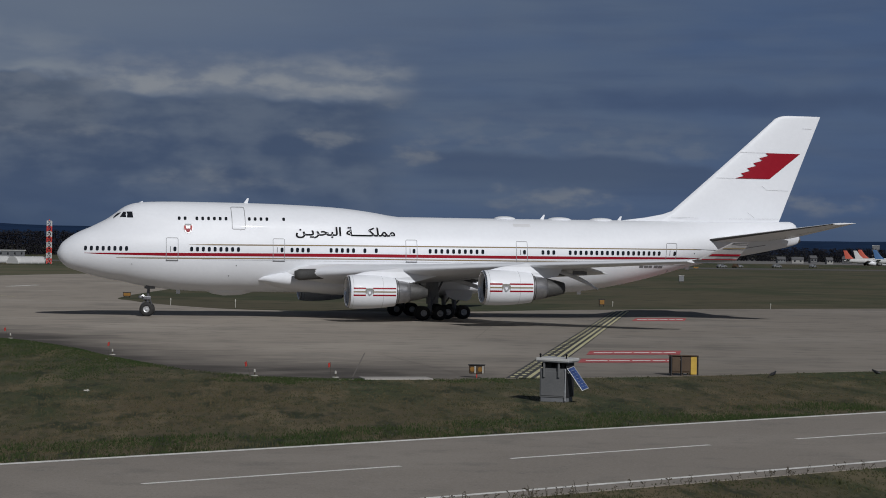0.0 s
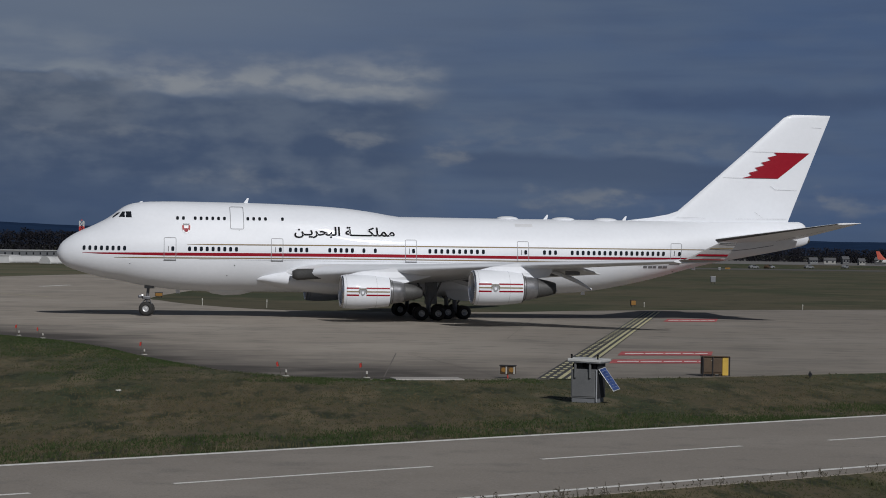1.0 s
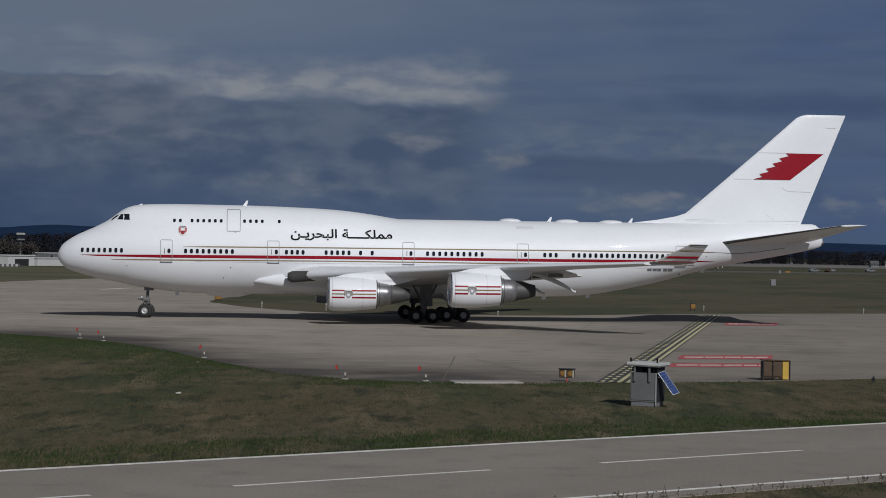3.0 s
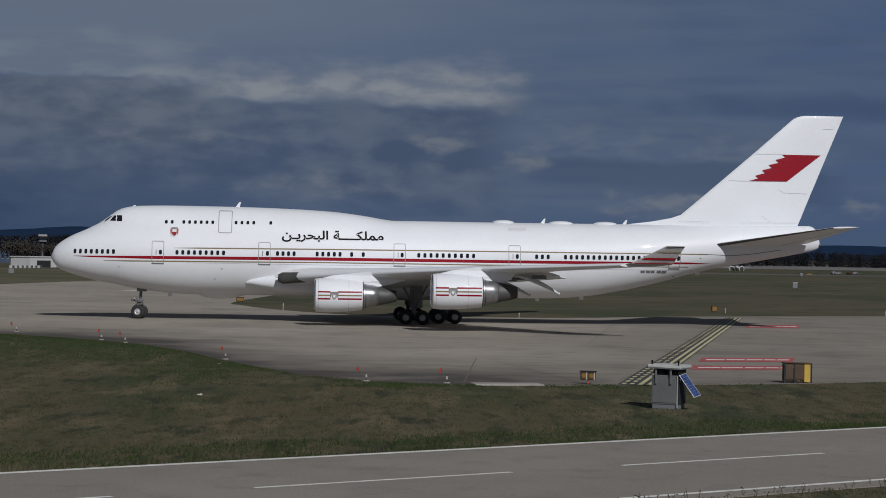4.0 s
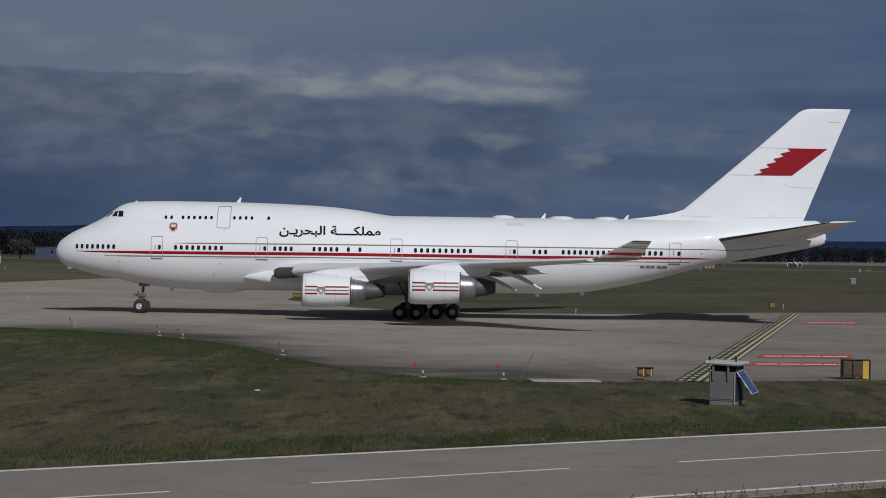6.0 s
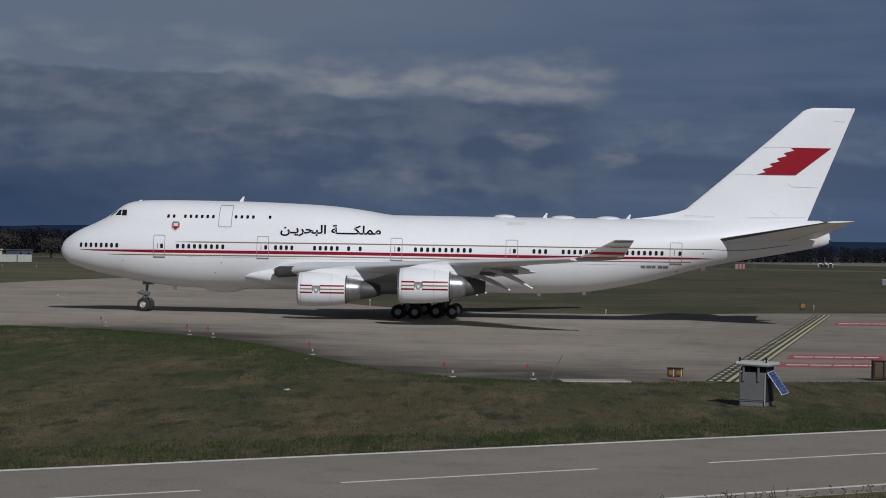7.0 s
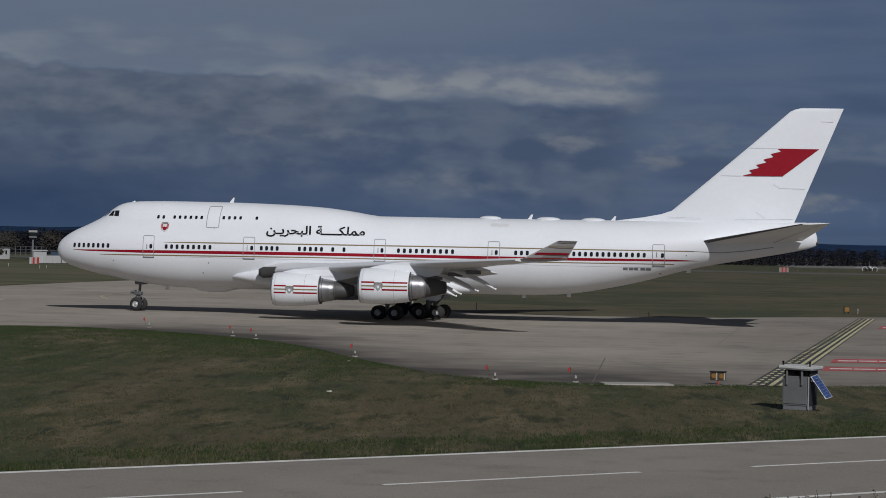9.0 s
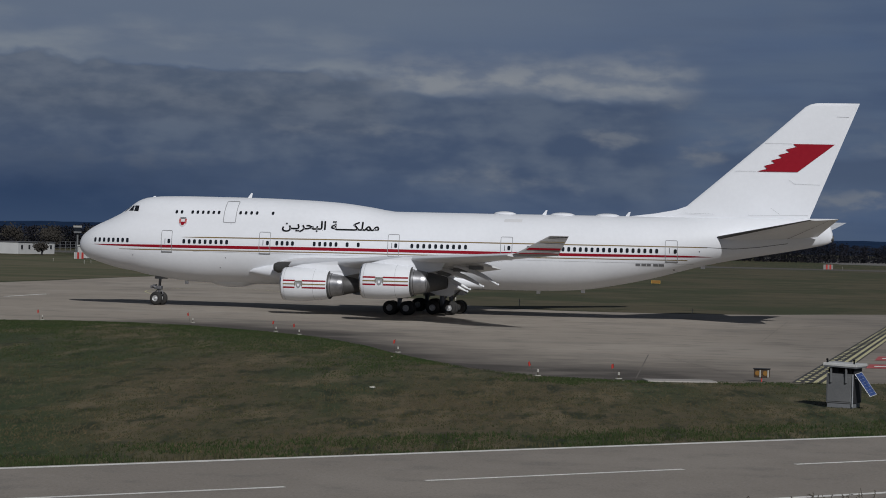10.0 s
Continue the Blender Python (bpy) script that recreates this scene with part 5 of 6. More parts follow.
def make_marker(x, y, lean):
    """An edge light on a base plate with an orange flag on a thin cane."""
    g = thing("edge_light", "low white edge light on a round plate at the taxiway", "airfield light", pose(x, y, 0.0), "edge lights")
    part("base_plate", rod((0, 0, 0.03), (0, 0, 0.07), 0.17, 0.17, 16), M["plastic"], g, "round pale plate")
    part("stem", rod((0, 0, 0.06), (0, 0, 0.22), 0.04, 0.03, 10), M["weed"], g, "brown metal stem")
    bm = rod((0, 0, 0.22), (0, 0, 0.31), 0.055, 0.045, 12)
    bmesh.ops.create_icosphere(bm, subdivisions=2, radius=0.05, matrix=Matrix.Translation((0, 0, 0.32)))
    part("lamp", bm, M["plastic"], g, "small lamp head")
    f = thing("marker_flag", "small orange-red marker flag on a thin cane", "flag", pose(x - 0.22, y + 0.05, 0.0, 0, lean, 0), "marker flags")
    part("cane", rod((0, 0, 0), (0, 0, 0.80), 0.009, 0.007, 6), M["weed"], f)
    bm = bmesh.new()
    grid = bmesh.ops.create_grid(bm, x_segments=5, y_segments=4, size=0.5)
    for v in grid["verts"]:
        u, w = v.co.x + 0.5, v.co.y + 0.5
        v.co = Vector((-0.115 * u, 0.03 * math.sin(6 * u + 3 * w), 0.56 + 0.21 * w - 0.05 * u))
    r = bmesh.ops.extrude_face_region(bm, geom=bm.faces[:])
    bmesh.ops.translate(bm, verts=[v for v in r["geom"] if isinstance(v, bmesh.types.BMVert)], vec=(0, 0.006, 0))
    part("cloth", bm, M["orange"], f, "orange cloth")


def make_crow(x, y, turn):
    b = thing("crow", "black crow standing on the grass by the taxiway", "bird", pose(x, y, 0, 0, 0, turn), "crows")
    rings = []
    for s, r, z in ((-0.22, 0.015, 0.15), (-0.14, 0.05, 0.165), (-0.05, 0.085, 0.185), (0.05, 0.085, 0.215), (0.12, 0.06, 0.255), (0.16, 0.045, 0.285)):
        rings.append([Vector((s, r * math.cos(a), z + r * math.sin(a))) for a in np.linspace(0, 2 * math.pi, 12, endpoint=False)])
    v, f = loft(rings)
    link("body", solid("body", v, f, True), M["feather"], b)
    bm = bmesh.new()
    bmesh.ops.create_icosphere(bm, subdivisions=2, radius=0.05, matrix=Matrix.Translation((0.18, 0, 0.31)))
    head = part("head", bm, M["feather"], b, "", True)
    part("beak", rod((0.215, 0, 0.31), (0.285, 0, 0.295), 0.016, 0.003, 8), M["dark"], head)
    part("tail", box(-0.36, -0.18, -0.035, 0.035, 0.125, 0.145, 0.005, pose(0, 0, 0, 0, -6, 0)), M["feather"], b)
    for s in (-1, 1):
        v, f = loft([[Vector((x0, s * (yy + 0.012 * math.cos(a)), z0 + h * math.sin(a))) for a in np.linspace(0, 2 * math.pi, 8, endpoint=False)] for x0, yy, z0, h in ((0.08, 0.075, 0.22, 0.05), (-0.05, 0.085, 0.20, 0.06), (-0.28, 0.03, 0.15, 0.015))])
        link("wing", solid("wing", v, f, True), M["feather"], b)
        part("leg", rod((0.0, s * 0.035, 0.13), (0.02, s * 0.04, 0.0), 0.008, 0.007, 6), M["dark"], b)
    return b


make_sensor_cabinet()
make_sign()
make_guard_light()
for k, (mx, my) in enumerate(((-19.4, 142.0), (-11.0, 122.9), (-2.45, 104.7), (1.5, 104.1), (-29.4, 156.8), (-21.5, 145.6), (-40.2, 154.6))):
    make_marker(mx, my, (-8, 4, -14, -3, -10, 6, -6)[k])
crow = make_crow(24.05, 108.2, 20)
make_crow(30.1, 110.8, 150)


def make_litter(x, y, s, turn):
    bm = bmesh.new()
    g = bmesh.ops.create_grid(bm, x_segments=6, y_segments=5, size=0.5)
    for v in g["verts"]:
        h = 0.5 * noise.noise((v.co.x * 3 + x, v.co.y * 3, 1)) + 0.35
        v.co = Vector((v.co.x * s, v.co.y * s * 0.6, max(0.02, h * s * 0.6)))
    r = bmesh.ops.extrude_face_region(bm, geom=bm.faces[:])
    bmesh.ops.translate(bm, verts=[v for v in r["geom"] if isinstance(v, bmesh.types.BMVert)], vec=(0, 0, 0.008))
    ob = part("litter", bm, M["plastic"], at=pose(x, y, 0, 0, 0, turn))
    tagged(ob, "crumpled white scrap lying in the grass", "litter")


make_litter(-9.4, 92.9, 0.26, 30)
make_litter(-10.9, 118.0, 0.18, 80)

# ---- beyond the taxiway ----


def make_far_box(x, y, w, h, key, name, label, category, legs=True):
    g = thing(name, label, category, pose(x, y, 0, 0, 0, 8))
    z0 = h * 0.25 if legs else 0.0
    part("housing", box(-w / 2, w / 2, -0.15, 0.15, z0, h, 0.03), M[key], g)
    part("face", box(-w / 2 + 0.06, w / 2 - 0.06, -0.175, -0.149, z0 + 0.06, h - 0.06, 0.01), M["amber" if key != "cabinet" else "grey"], g, "front plate")
    part("cap", box(-w / 2 - 0.03, w / 2 + 0.03, -0.19, 0.19, h - 0.02, h + 0.03, 0.01), M["dark" if key != "cabinet" else "lid"], g)
    if legs:
        for s in (-1, 1):
            part("leg", rod((s * w * 0.35, 0, 0), (s * w * 0.35, 0, z0 + 0.02), 0.04, 0.04, 8), M["dark"], g)


make_far_box(33.1, 237.2, 0.62, 0.80, "sign_brown", "far_sign", "small orange sign box beyond the taxiway", "sign")
make_far_box(11.2, 367.0, 1.6, 0.75, "sign_yellow", "far_sign", "low wide orange sign in the far grass", "sign")
make_far_box(-20.8, 250.0, 0.9, 0.6, "sign_brown", "far_sign", "low orange sign at the branching taxiway", "sign")
make_far_box(133.0, 722.0, 1.7, 0.7, "sign_yellow", "far_sign", "low orange sign far out in the grass", "sign")
make_far_box(-83.2, 437.0, 1.1, 1.2, "cabinet", "far_cabinet", "small dark cabinet standing in the far grass", "cabinet")
make_far_box(72.0, 406.0, 1.0, 1.5, "cabinet", "far_cabinet", "pale equipment cabinet standing in the far grass", "cabinet")
make_far_box(119.0, 660.0, 0.8, 1.2, "cabinet", "far_cabinet", "small grey cabinet far out in the grass", "cabinet")


def make_far_light(x, y, h):
    g = thing("edge_light", "short white edge light on the far taxiway edge", "airfield light", pose(x, y, 0), "edge lights")
    part("stem", rod((0, 0, 0), (0, 0, h * 0.7), 0.04, 0.035, 8), M["plastic"], g)
    part("lamp", rod((0, 0, h * 0.7), (0, 0, h), 0.07, 0.05, 10), M["plastic"], g, "pale lamp head")


for p in ((34.4, 237.6, 0.6), (-13.9, 221.0, 0.75), (-7.1, 216.2, 0.85), (10.0, 209.0, 0.5), (52.0, 236.0, 0.6), (-105.9, 440.5, 0.7), (-107.2, 452.0, 0.6), (-99.0, 448.0, 0.6), (-118.0, 462.0, 0.7), (89.0, 763.0, 1.0)):
    make_far_light(*p)


def make_mast():
    g = thing("lattice_mast", "red and white banded lattice mast in the distance", "mast", pose(-72.0, 603.0, 0))
    for k in range(8):
        z0, z1 = k * 1.5, k * 1.5 + 1.5
        bm = bmesh.new()
        for sx in (-1, 1):
            for sy in (-1, 1):
                add_rod(bm, (sx * 0.6, sy * 0.6, z0), (sx * 0.6, sy * 0.6, z1), 0.11, 0.11, 6)
        for sy in (-0.6, 0.6):
            add_rod(bm, (-0.6, sy, z0), (0.6, sy, z1), 0.07, 0.07, 5)
            add_rod(bm, (0.6, sy, z0), (-0.6, sy, z1), 0.07, 0.07, 5)
            add_rod(bm, (-0.6, sy, z1), (0.6, sy, z1), 0.07, 0.07, 5)
        part("mast_section", bm, M["orange"] if k % 2 == 0 else M["wall_white"], g, "red section" if k % 2 == 0 else "white section")
    part("lamp", rod((0, 0, 12), (0, 0, 12.5), 0.15, 0.12, 8), M["orange"], g)


def make_shed(x, y, w, d, h, turn, key, label, windows=0, roof="flat", opening=None, name="shed"):
    g = thing(name, label, "building", pose(x, y, 0, 0, 0, turn))
    part("wall", box(-w / 2, w / 2, 0, d, 0, h), M[key], g)
    if roof == "flat":
        part("roof", box(-w / 2 - 0.2, w / 2 + 0.2, -0.25, d + 0.2, h, h + 0.25, 0.03), M["roof_dark"], g)
    elif roof == "pale":
        part("roof", box(-w / 2 - 0.2, w / 2 + 0.2, -0.25, d + 0.2, h, h + 0.3, 0.03), M["lid"], g)
    else:
        v, f = loft([[Vector((sx * (w / 2 + 0.2), -0.4, h - 0.1)), Vector((sx * (w / 2 + 0.2), d / 2, h + 0.28 * d)), Vector((sx * (w / 2 + 0.2), d + 0.4, h - 0.1))] for sx in (-1, 1)])
        link("roof", solid("roof", v, f), M["roof_dark"], g)
    for k in range(windows):
        cx = -w / 2 + w * (k + 0.5) / windows
        win = part("window", box(cx - 0.45, cx + 0.45, -0.04, 0.02, h * 0.42, h * 0.78, 0.01), M["glass"], g)
        part("sill", box(cx - 0.52, cx + 0.52, -0.09, -0.03, h * 0.38, h * 0.42), M["lid"], win)
    if opening:
        # no hole in the wall: a dark slab paints the unlit inside
        part("gateway", box(opening[0], opening[1], -0.05, 0.02, 0.05, h * 0.7), M["dark"], g, "dark slab for the shaded inside of an open gateway")
    return g


def make_container(x, y, w, turn, key, label):
    g = thing("container", label, "container", pose(x, y, 0, 0, 0, turn))
    part("shell", box(-w / 2, w / 2, 0, 2.4, 0.1, 2.0, 0.04), M[key], g)
    n = int(w / 0.6)
    for k in range(n):
        cx = -w / 2 + w * (k + 0.5) / n
        part("rib", box(cx - 0.08, cx + 0.08, -0.05, 0.0, 0.25, 1.88), M[key], g)
    part("skid", box(-w / 2, w / 2, 0.1, 2.3, 0.0, 0.12), M["dark"], g)
    part("door_gap", box(w * 0.04, w * 0.07, -0.06, 0.0, 0.2, 1.9), M["grey"], g)


def make_tower(x, y, h, w):
    g = thing("lookout_tower", "slim grey tower with a pale cabin on top", "tower", pose(x, y, 0, 0, 0, 12))
    part("shaft", rod((0, 0, 0), (0, 0, h * 0.78), 0.32, 0.28, 12), M["wall_grey"], g)
    part("cabin", box(-w / 2, w / 2, -w / 2, w / 2, h * 0.78, h * 0.93, 0.05), M["glass"], g, "glazed cabin")
    part("cabin_floor", box(-w / 2 - 0.2, w / 2 + 0.2, -w / 2 - 0.2, w / 2 + 0.2, h * 0.74, h * 0.79, 0.05), M["wall_grey"], g)
    part("cabin_roof", box(-w / 2 - 0.35, w / 2 + 0.35, -w / 2 - 0.35, w / 2 + 0.35, h * 0.93, h, 0.05), M["lid_dim"], g, "pale flat roof")


def make_tunnel(x, y, w, turn):
    """A white plastic greenhouse tunnel, seen from the side."""
    g = thing("plastic_tunnel", "long low white plastic greenhouse tunnel", "greenhouse", pose(x, y, 0, 0, 0, turn), "greenhouse tunnels")
    v, f = loft([[Vector((sx * w / 2, 2.2 + 2.2 * math.cos(a), 2.0 * math.sin(a))) for a in np.linspace(0, math.pi, 12)] for sx in np.linspace(-1, 1, 9)])
    link("cover", solid("cover", v, f, True), M["wall_white"], g)
    for sx in np.linspace(-1, 1, 6):
        v, f = loft([[Vector((sx * w / 2 + e, 2.2 + 2.24 * math.cos(a), 2.04 * math.sin(a))) for a in np.linspace(0, math.pi, 10)] for e in (-0.08, 0.08)])
        link("hoop", solid("hoop", v, f), M["lid"], g)


make_mast()
make_tunnel(-88, 611, 15, 55)
make_tunnel(-75.5, 600.5, 13, 52)
make_tunnel(-99, 640, 14, 50)
make_shed(-113, 772, 42, 8, 2.6, 62, "wall_grey", "long low grey building with a pale flat roof", 10, "pale", name="long_building")
make_shed(-102.5, 584, 10.5, 7, 2.7, 58, "wall_white", "pale low hangar with a dark slab for the shaded inside of an open gateway", 0, "pale", (-2.5, 3.0), name="small_hangar")
make_shed(-95.7, 597, 13.5, 7, 2.0, 58, "wall_white", "white low shed with a pale flat roof", 0, "pale")
make_shed(-138.5, 708, 10, 6, 3.6, 62, "hut_blue", "low blue-grey hut with a strip of windows", 4, "flat", name="hut")
make_shed(-138.2, 610, 6.6, 4, 2.6, 60, "hut_blue", "small blue-grey hut behind the container", 2, "flat", name="hut")
make_container(-122.9, 532, 14.5, 68, "wall_white", "long white container at the edge of the field")
make_shed(-133.2, 558, 2.6, 2.3, 2.9, 66, "wall_white", "small white flat-roofed shed behind the container", 0, "pale")
make_shed(-160, 607, 19, 9, 3.3, 72, "wall_white", "white single-storey building with square windows", 5, "flat", name="office_building")
make_shed(-190, 640, 14, 9, 3.0, 72, "wall_white", "white single-storey building further back", 4, "flat", name="office_building")
make_tower(-156.6, 642, 8.6, 1.9)
make_tower(-126.5, 719, 9.6, 2.2)


def make_fence():
    g = thing("mesh_fence", "tall pale mesh fence panels before the woods", "fence", pose(-178, 720, 0, 0, 0, 78))
    for k in range(9):
        part("post", rod((-16 + 4 * k, 0, 0), (-16 + 4 * k, 0, 3.4), 0.09, 0.09, 6), M["wall_grey"], g)
    for z in (0.3, 1.3, 2.3, 3.3):
        part("rail", box(-16, 16, -0.05, 0.05, z - 0.05, z + 0.05), M["wall_grey"], g)


def make_barrier(p, q, keys, n, name, label, h=0.7):
    p, q = Vector(p), Vector(q)
    g = thing(name, label, "barrier", pose(p.x, p.y, 0, 0, 0, math.degrees(math.atan2(q.y - p.y, q.x - p.x))))
    w = (q - p).length / n
    for k in range(n):
        part("block", box(k * w + 0.02, (k + 1) * w - 0.02, -0.15, 0.15, 0.0, h, 0.03), M[keys[k % len(keys)]], g)


make_fence()
make_barrier((-106.1, 555), (-100, 567.5), ("wall_white", "roof_dark"), 14, "striped_barrier", "low black and white striped barrier in the grass")
make_barrier((-127, 518), (-125.8, 522), ("wall_white", "orange"), 4, "striped_barrier", "short red and white striped barrier", 1.6)
make_barrier((80.5, 745), (84.6, 754), ("lid_dim", "orange"), 5, "striped_barrier", "faded red and white striped structure beside the runway", 1.7)


def make_car(x, y, key, turn):
    g = thing("parked_car", "small parked car on the distant apron road", "car", pose(x, y, 0, 0, 0, turn), "distant cars")
    rings = []
    for s, z0, z1, w in ((-2.1, 0.45, 0.85, 0.75), (-1.9, 0.3, 0.95, 0.85), (-1.1, 0.28, 1.42, 0.82), (0.4, 0.28, 1.45, 0.82), (1.1, 0.28, 0.98, 0.85), (2.0, 0.35, 0.8, 0.8)):
        rings.append([Vector((s, -w, z0)), Vector((s, w, z0)), Vector((s, w * 0.95, (z0 + z1) / 2)), Vector((s, w * 0.75, z1)), Vector((s, -w * 0.75, z1)), Vector((s, -w * 0.95, (z0 + z1) / 2))])
    v, f = loft(rings)
    link("body", solid("body", v, f), M[key], g)
    for sx in (-1.3, 1.3):
        for sy in (-0.8, 0.8):
            part("wheel", rod((sx, sy - 0.1, 0.31), (sx, sy + 0.1, 0.31), 0.31, 0.31, 14), M["tyre"], g)
    part("window_band", box(-1.0, 0.6, -0.84, 0.84, 0.98, 1.28, 0.03), M["glass"], g)


rng = random.Random(4)
for k in range(5):
    s = rng.uniform(0, 1)
    make_car(150 + 60 * s + rng.uniform(-4, 4), 770 + 75 * s + rng.uniform(-3, 6), rng.choice(("wall_grey", "grey", "grey", "grey", "roof_dark", "sign_brown")), rng.uniform(20, 60))


def make_jet(x, y, turn, tail, body, label, size=1.0, group=""):
    """A distant twin-engined airliner: fuselage, wings, tail surfaces, engines and wheels."""
    g = thing("parked_airliner", label, "airplane", pose(x, y, 0, 0, 0, turn), group)
    S = size
    prof = [(0, 0.1), (0.6, 0.9), (2, 1.5), (4.5, 1.95), (24, 1.95), (29, 1.5), (34, 0.6), (35.5, 0.15)]
    v, f = lathe([(a * S, r * S) for a, r in prof], (0, 0, 3.6 * S), 20)
    link("fuselage", solid("fuselage", v, f, True), M[body], g)
    for side in (-1, 1):
        v, f = loft([aerofoil(le * S, c * S, side * yy * S, z * S, 0.11, 0, 6) for yy, le, c, z in ((1.2, 12, 6.4, 2.8), (6, 15, 4.0, 3.2), (16.5, 20.5, 1.6, 4.0))])
        link("wing", solid("wing", v, f), M["wing"], g)
        v, f = loft([aerofoil(le * S, c * S, side * yy * S, z * S, 0.1, 0, 6) for yy, le, c, z in ((0.5, 30, 3.4, 4.3), (6, 32.8, 1.5, 4.8))])
        link("tailplane", solid("tailplane", v, f), M[body], g)
        v, f = lathe([(0.1, 0.9), (0, 1.05), (1.5, 1.15), (3.2, 0.85), (4, 0.5)], (11.5 * S, side * 5.6 * S, 1.9 * S), 16)
        e = link("engine", solid("engine", v, f, True), M["wing"], g, "engine cowl")
        e.data.transform(Matrix.Identity(4))
        part("wheel", rod((17.5 * S, side * 3.6 * S - 0.3, 0.55), (17.5 * S, side * 3.6 * S + 0.3, 0.55), 0.55, 0.55, 14), M["tyre"], g)
        part("leg", rod((17.5 * S, side * 3.4 * S, 0.5), (17.3 * S, side * 3.4 * S, 2.8 * S), 0.14, 0.14, 8), M["gear"], g)
    part("nose_wheel", rod((5 * S, -0.25, 0.4), (5 * S, 0.25, 0.4), 0.4, 0.4, 12), M["tyre"], g)
    part("nose_leg", rod((5 * S, 0, 0.4), (5 * S, 0, 2.2 * S), 0.1, 0.1, 8), M["gear"], g)
    rings = []
    for z, le, te in ((5.2, 27.5, 34.3), (8, 30.6, 35), (11.6, 33.3, 36)):
        rings.append([Vector((p.x * S, p.z * S, z * S)) for p in aerofoil(le, te - le, 0, 0, 0.09, 0, 6)])
    v, f = loft(rings)
    link("fin", solid("fin", v, f), M[tail], g, "coloured tail fin")
    return g


make_jet(284.0, 1027.0, 182, "tail_orange", "wall_white", "distant parked airliner with an orange tail", 0.62, "parked airliners")
make_jet(291.5, 1036.0, 180, "wall_white", "wall_white", "distant parked airliner all in white", 0.62, "parked airliners")
make_jet(297.0, 1042.0, 178, "tail_orange", "wall_white", "distant parked airliner with an orange tail fin", 0.66, "parked airliners")
make_jet(282.5, 962.0, 182, "tail_blue", "wall_white", "distant parked airliner with a blue tail", 0.66, "parked airliners")
make_jet(134.0, 893.0, 84, "wall_white", "wall_white", "small white airliner far off on the runway, seen head-on", 0.37)

# houses among the trees beyond the apron
rng = random.Random(9)
for k in range(7):
    a = radians(12.7 + 0.42 * k)
    d = 1130 + rng.uniform(-20, 60)
    make_shed(d * math.sin(a), d * math.cos(a), rng.uniform(3, 6.5), 5, rng.uniform(2.0, 3.0), -math.degrees(a) + rng.uniform(-15, 15), rng.choice(("wall_grey", "roof_dark", "lid_dim")), "small pale house before the distant woods", rng.choice((2, 3)), "ridge", name="house")
make_shed(366, 1352, 4.6, 4, 10.6, -15, "wall_grey", "squat grey tower block beyond the parked aircraft", 1, "pale", name="control_tower")


def make_woods():
    """Far bare woods as one belt of small ragged clumps, trunks below."""
    r = random.Random(21)
    verts, faces = [], []

    def clump(cx, cy, cz, s):
        for _ in range(3):
            a, b = r.uniform(0, 6.28), r.uniform(-0.6, 1.1)
            u = Vector((math.cos(a), math.sin(a) * 0.6, b)).normalized() * s
            w = Vector((-math.sin(a), math.cos(a), r.uniform(-0.8, 0.8))).normalized() * s * 0.8
            n = len(verts)
            c = Vector((cx + r.uniform(-s, s), cy + r.uniform(-s, s), cz + r.uniform(-s, s) * 0.6))
            verts.extend([c - u, c + w * 0.7, c + u, c - w * 0.7])
            faces.append((n, n + 1, n + 2, n + 3))
    az = -19.0
    while az < 19.5:
        near = float(np.interp(az, [-19, -9, -4, 6, 10, 19], [820, 900, 1100, 1120, 1350, 1250]))
        top = float(np.interp(az, [-19, -15.5, -14, -12.5, -11, -9.5, -7, -4, 6, 7.2, 8.5, 10, 12, 13.2, 14, 16, 19], [0.16, 0.12, 0.16, 0.27, 0.18, 0.24, 0.28, 0.2, 0.26, 0.15, 0.14, 0.12, 0.10, 0.08, 0.07, 0.10, 0.1]))
        for row in range(3):
            d = near + row * 26 + r.uniform(-10, 10)
            a = radians(az + r.uniform(-0.12, 0.12))
            h = 6.5 + d * math.tan(radians(top)) + 1.6 * noise.noise((az * 2.1, row, 3)) + r.uniform(-1.3, 0.5)
            x, y = d * math.sin(a), d * math.cos(a)
            n = len(verts)
            for k in range(3):
                b = k * 2.1
                verts.append(Vector((x + 0.25 * math.cos(b), y + 0.25 * math.sin(b), 0)))
            verts.append(Vector((x, y, h * 0.8)))
            faces.extend([(n, n + 1, n + 3), (n + 1, n + 2, n + 3), (n + 2, n, n + 3)])
            for k in range(120):
                q = r.random() ** 1.1
                spread = 2.6 * math.sqrt(max(1 - (q - 0.4) ** 2 * 2.2, 0.1))
                clump(x + r.gauss(0, spread * 0.6), y + r.gauss(0, 1.5), 0.4 + (h - 0.6) * q, r.uniform(0.22, 0.5))
        az += 0.115
    me = bpy.data.meshes.new("woods")
    me.from_pydata([tuple(v) for v in verts], [], faces)
    tagged(link("woods", me, M["wood_far"]), "dark bare woods along the far side of the airfield", "trees", kind="stuff")


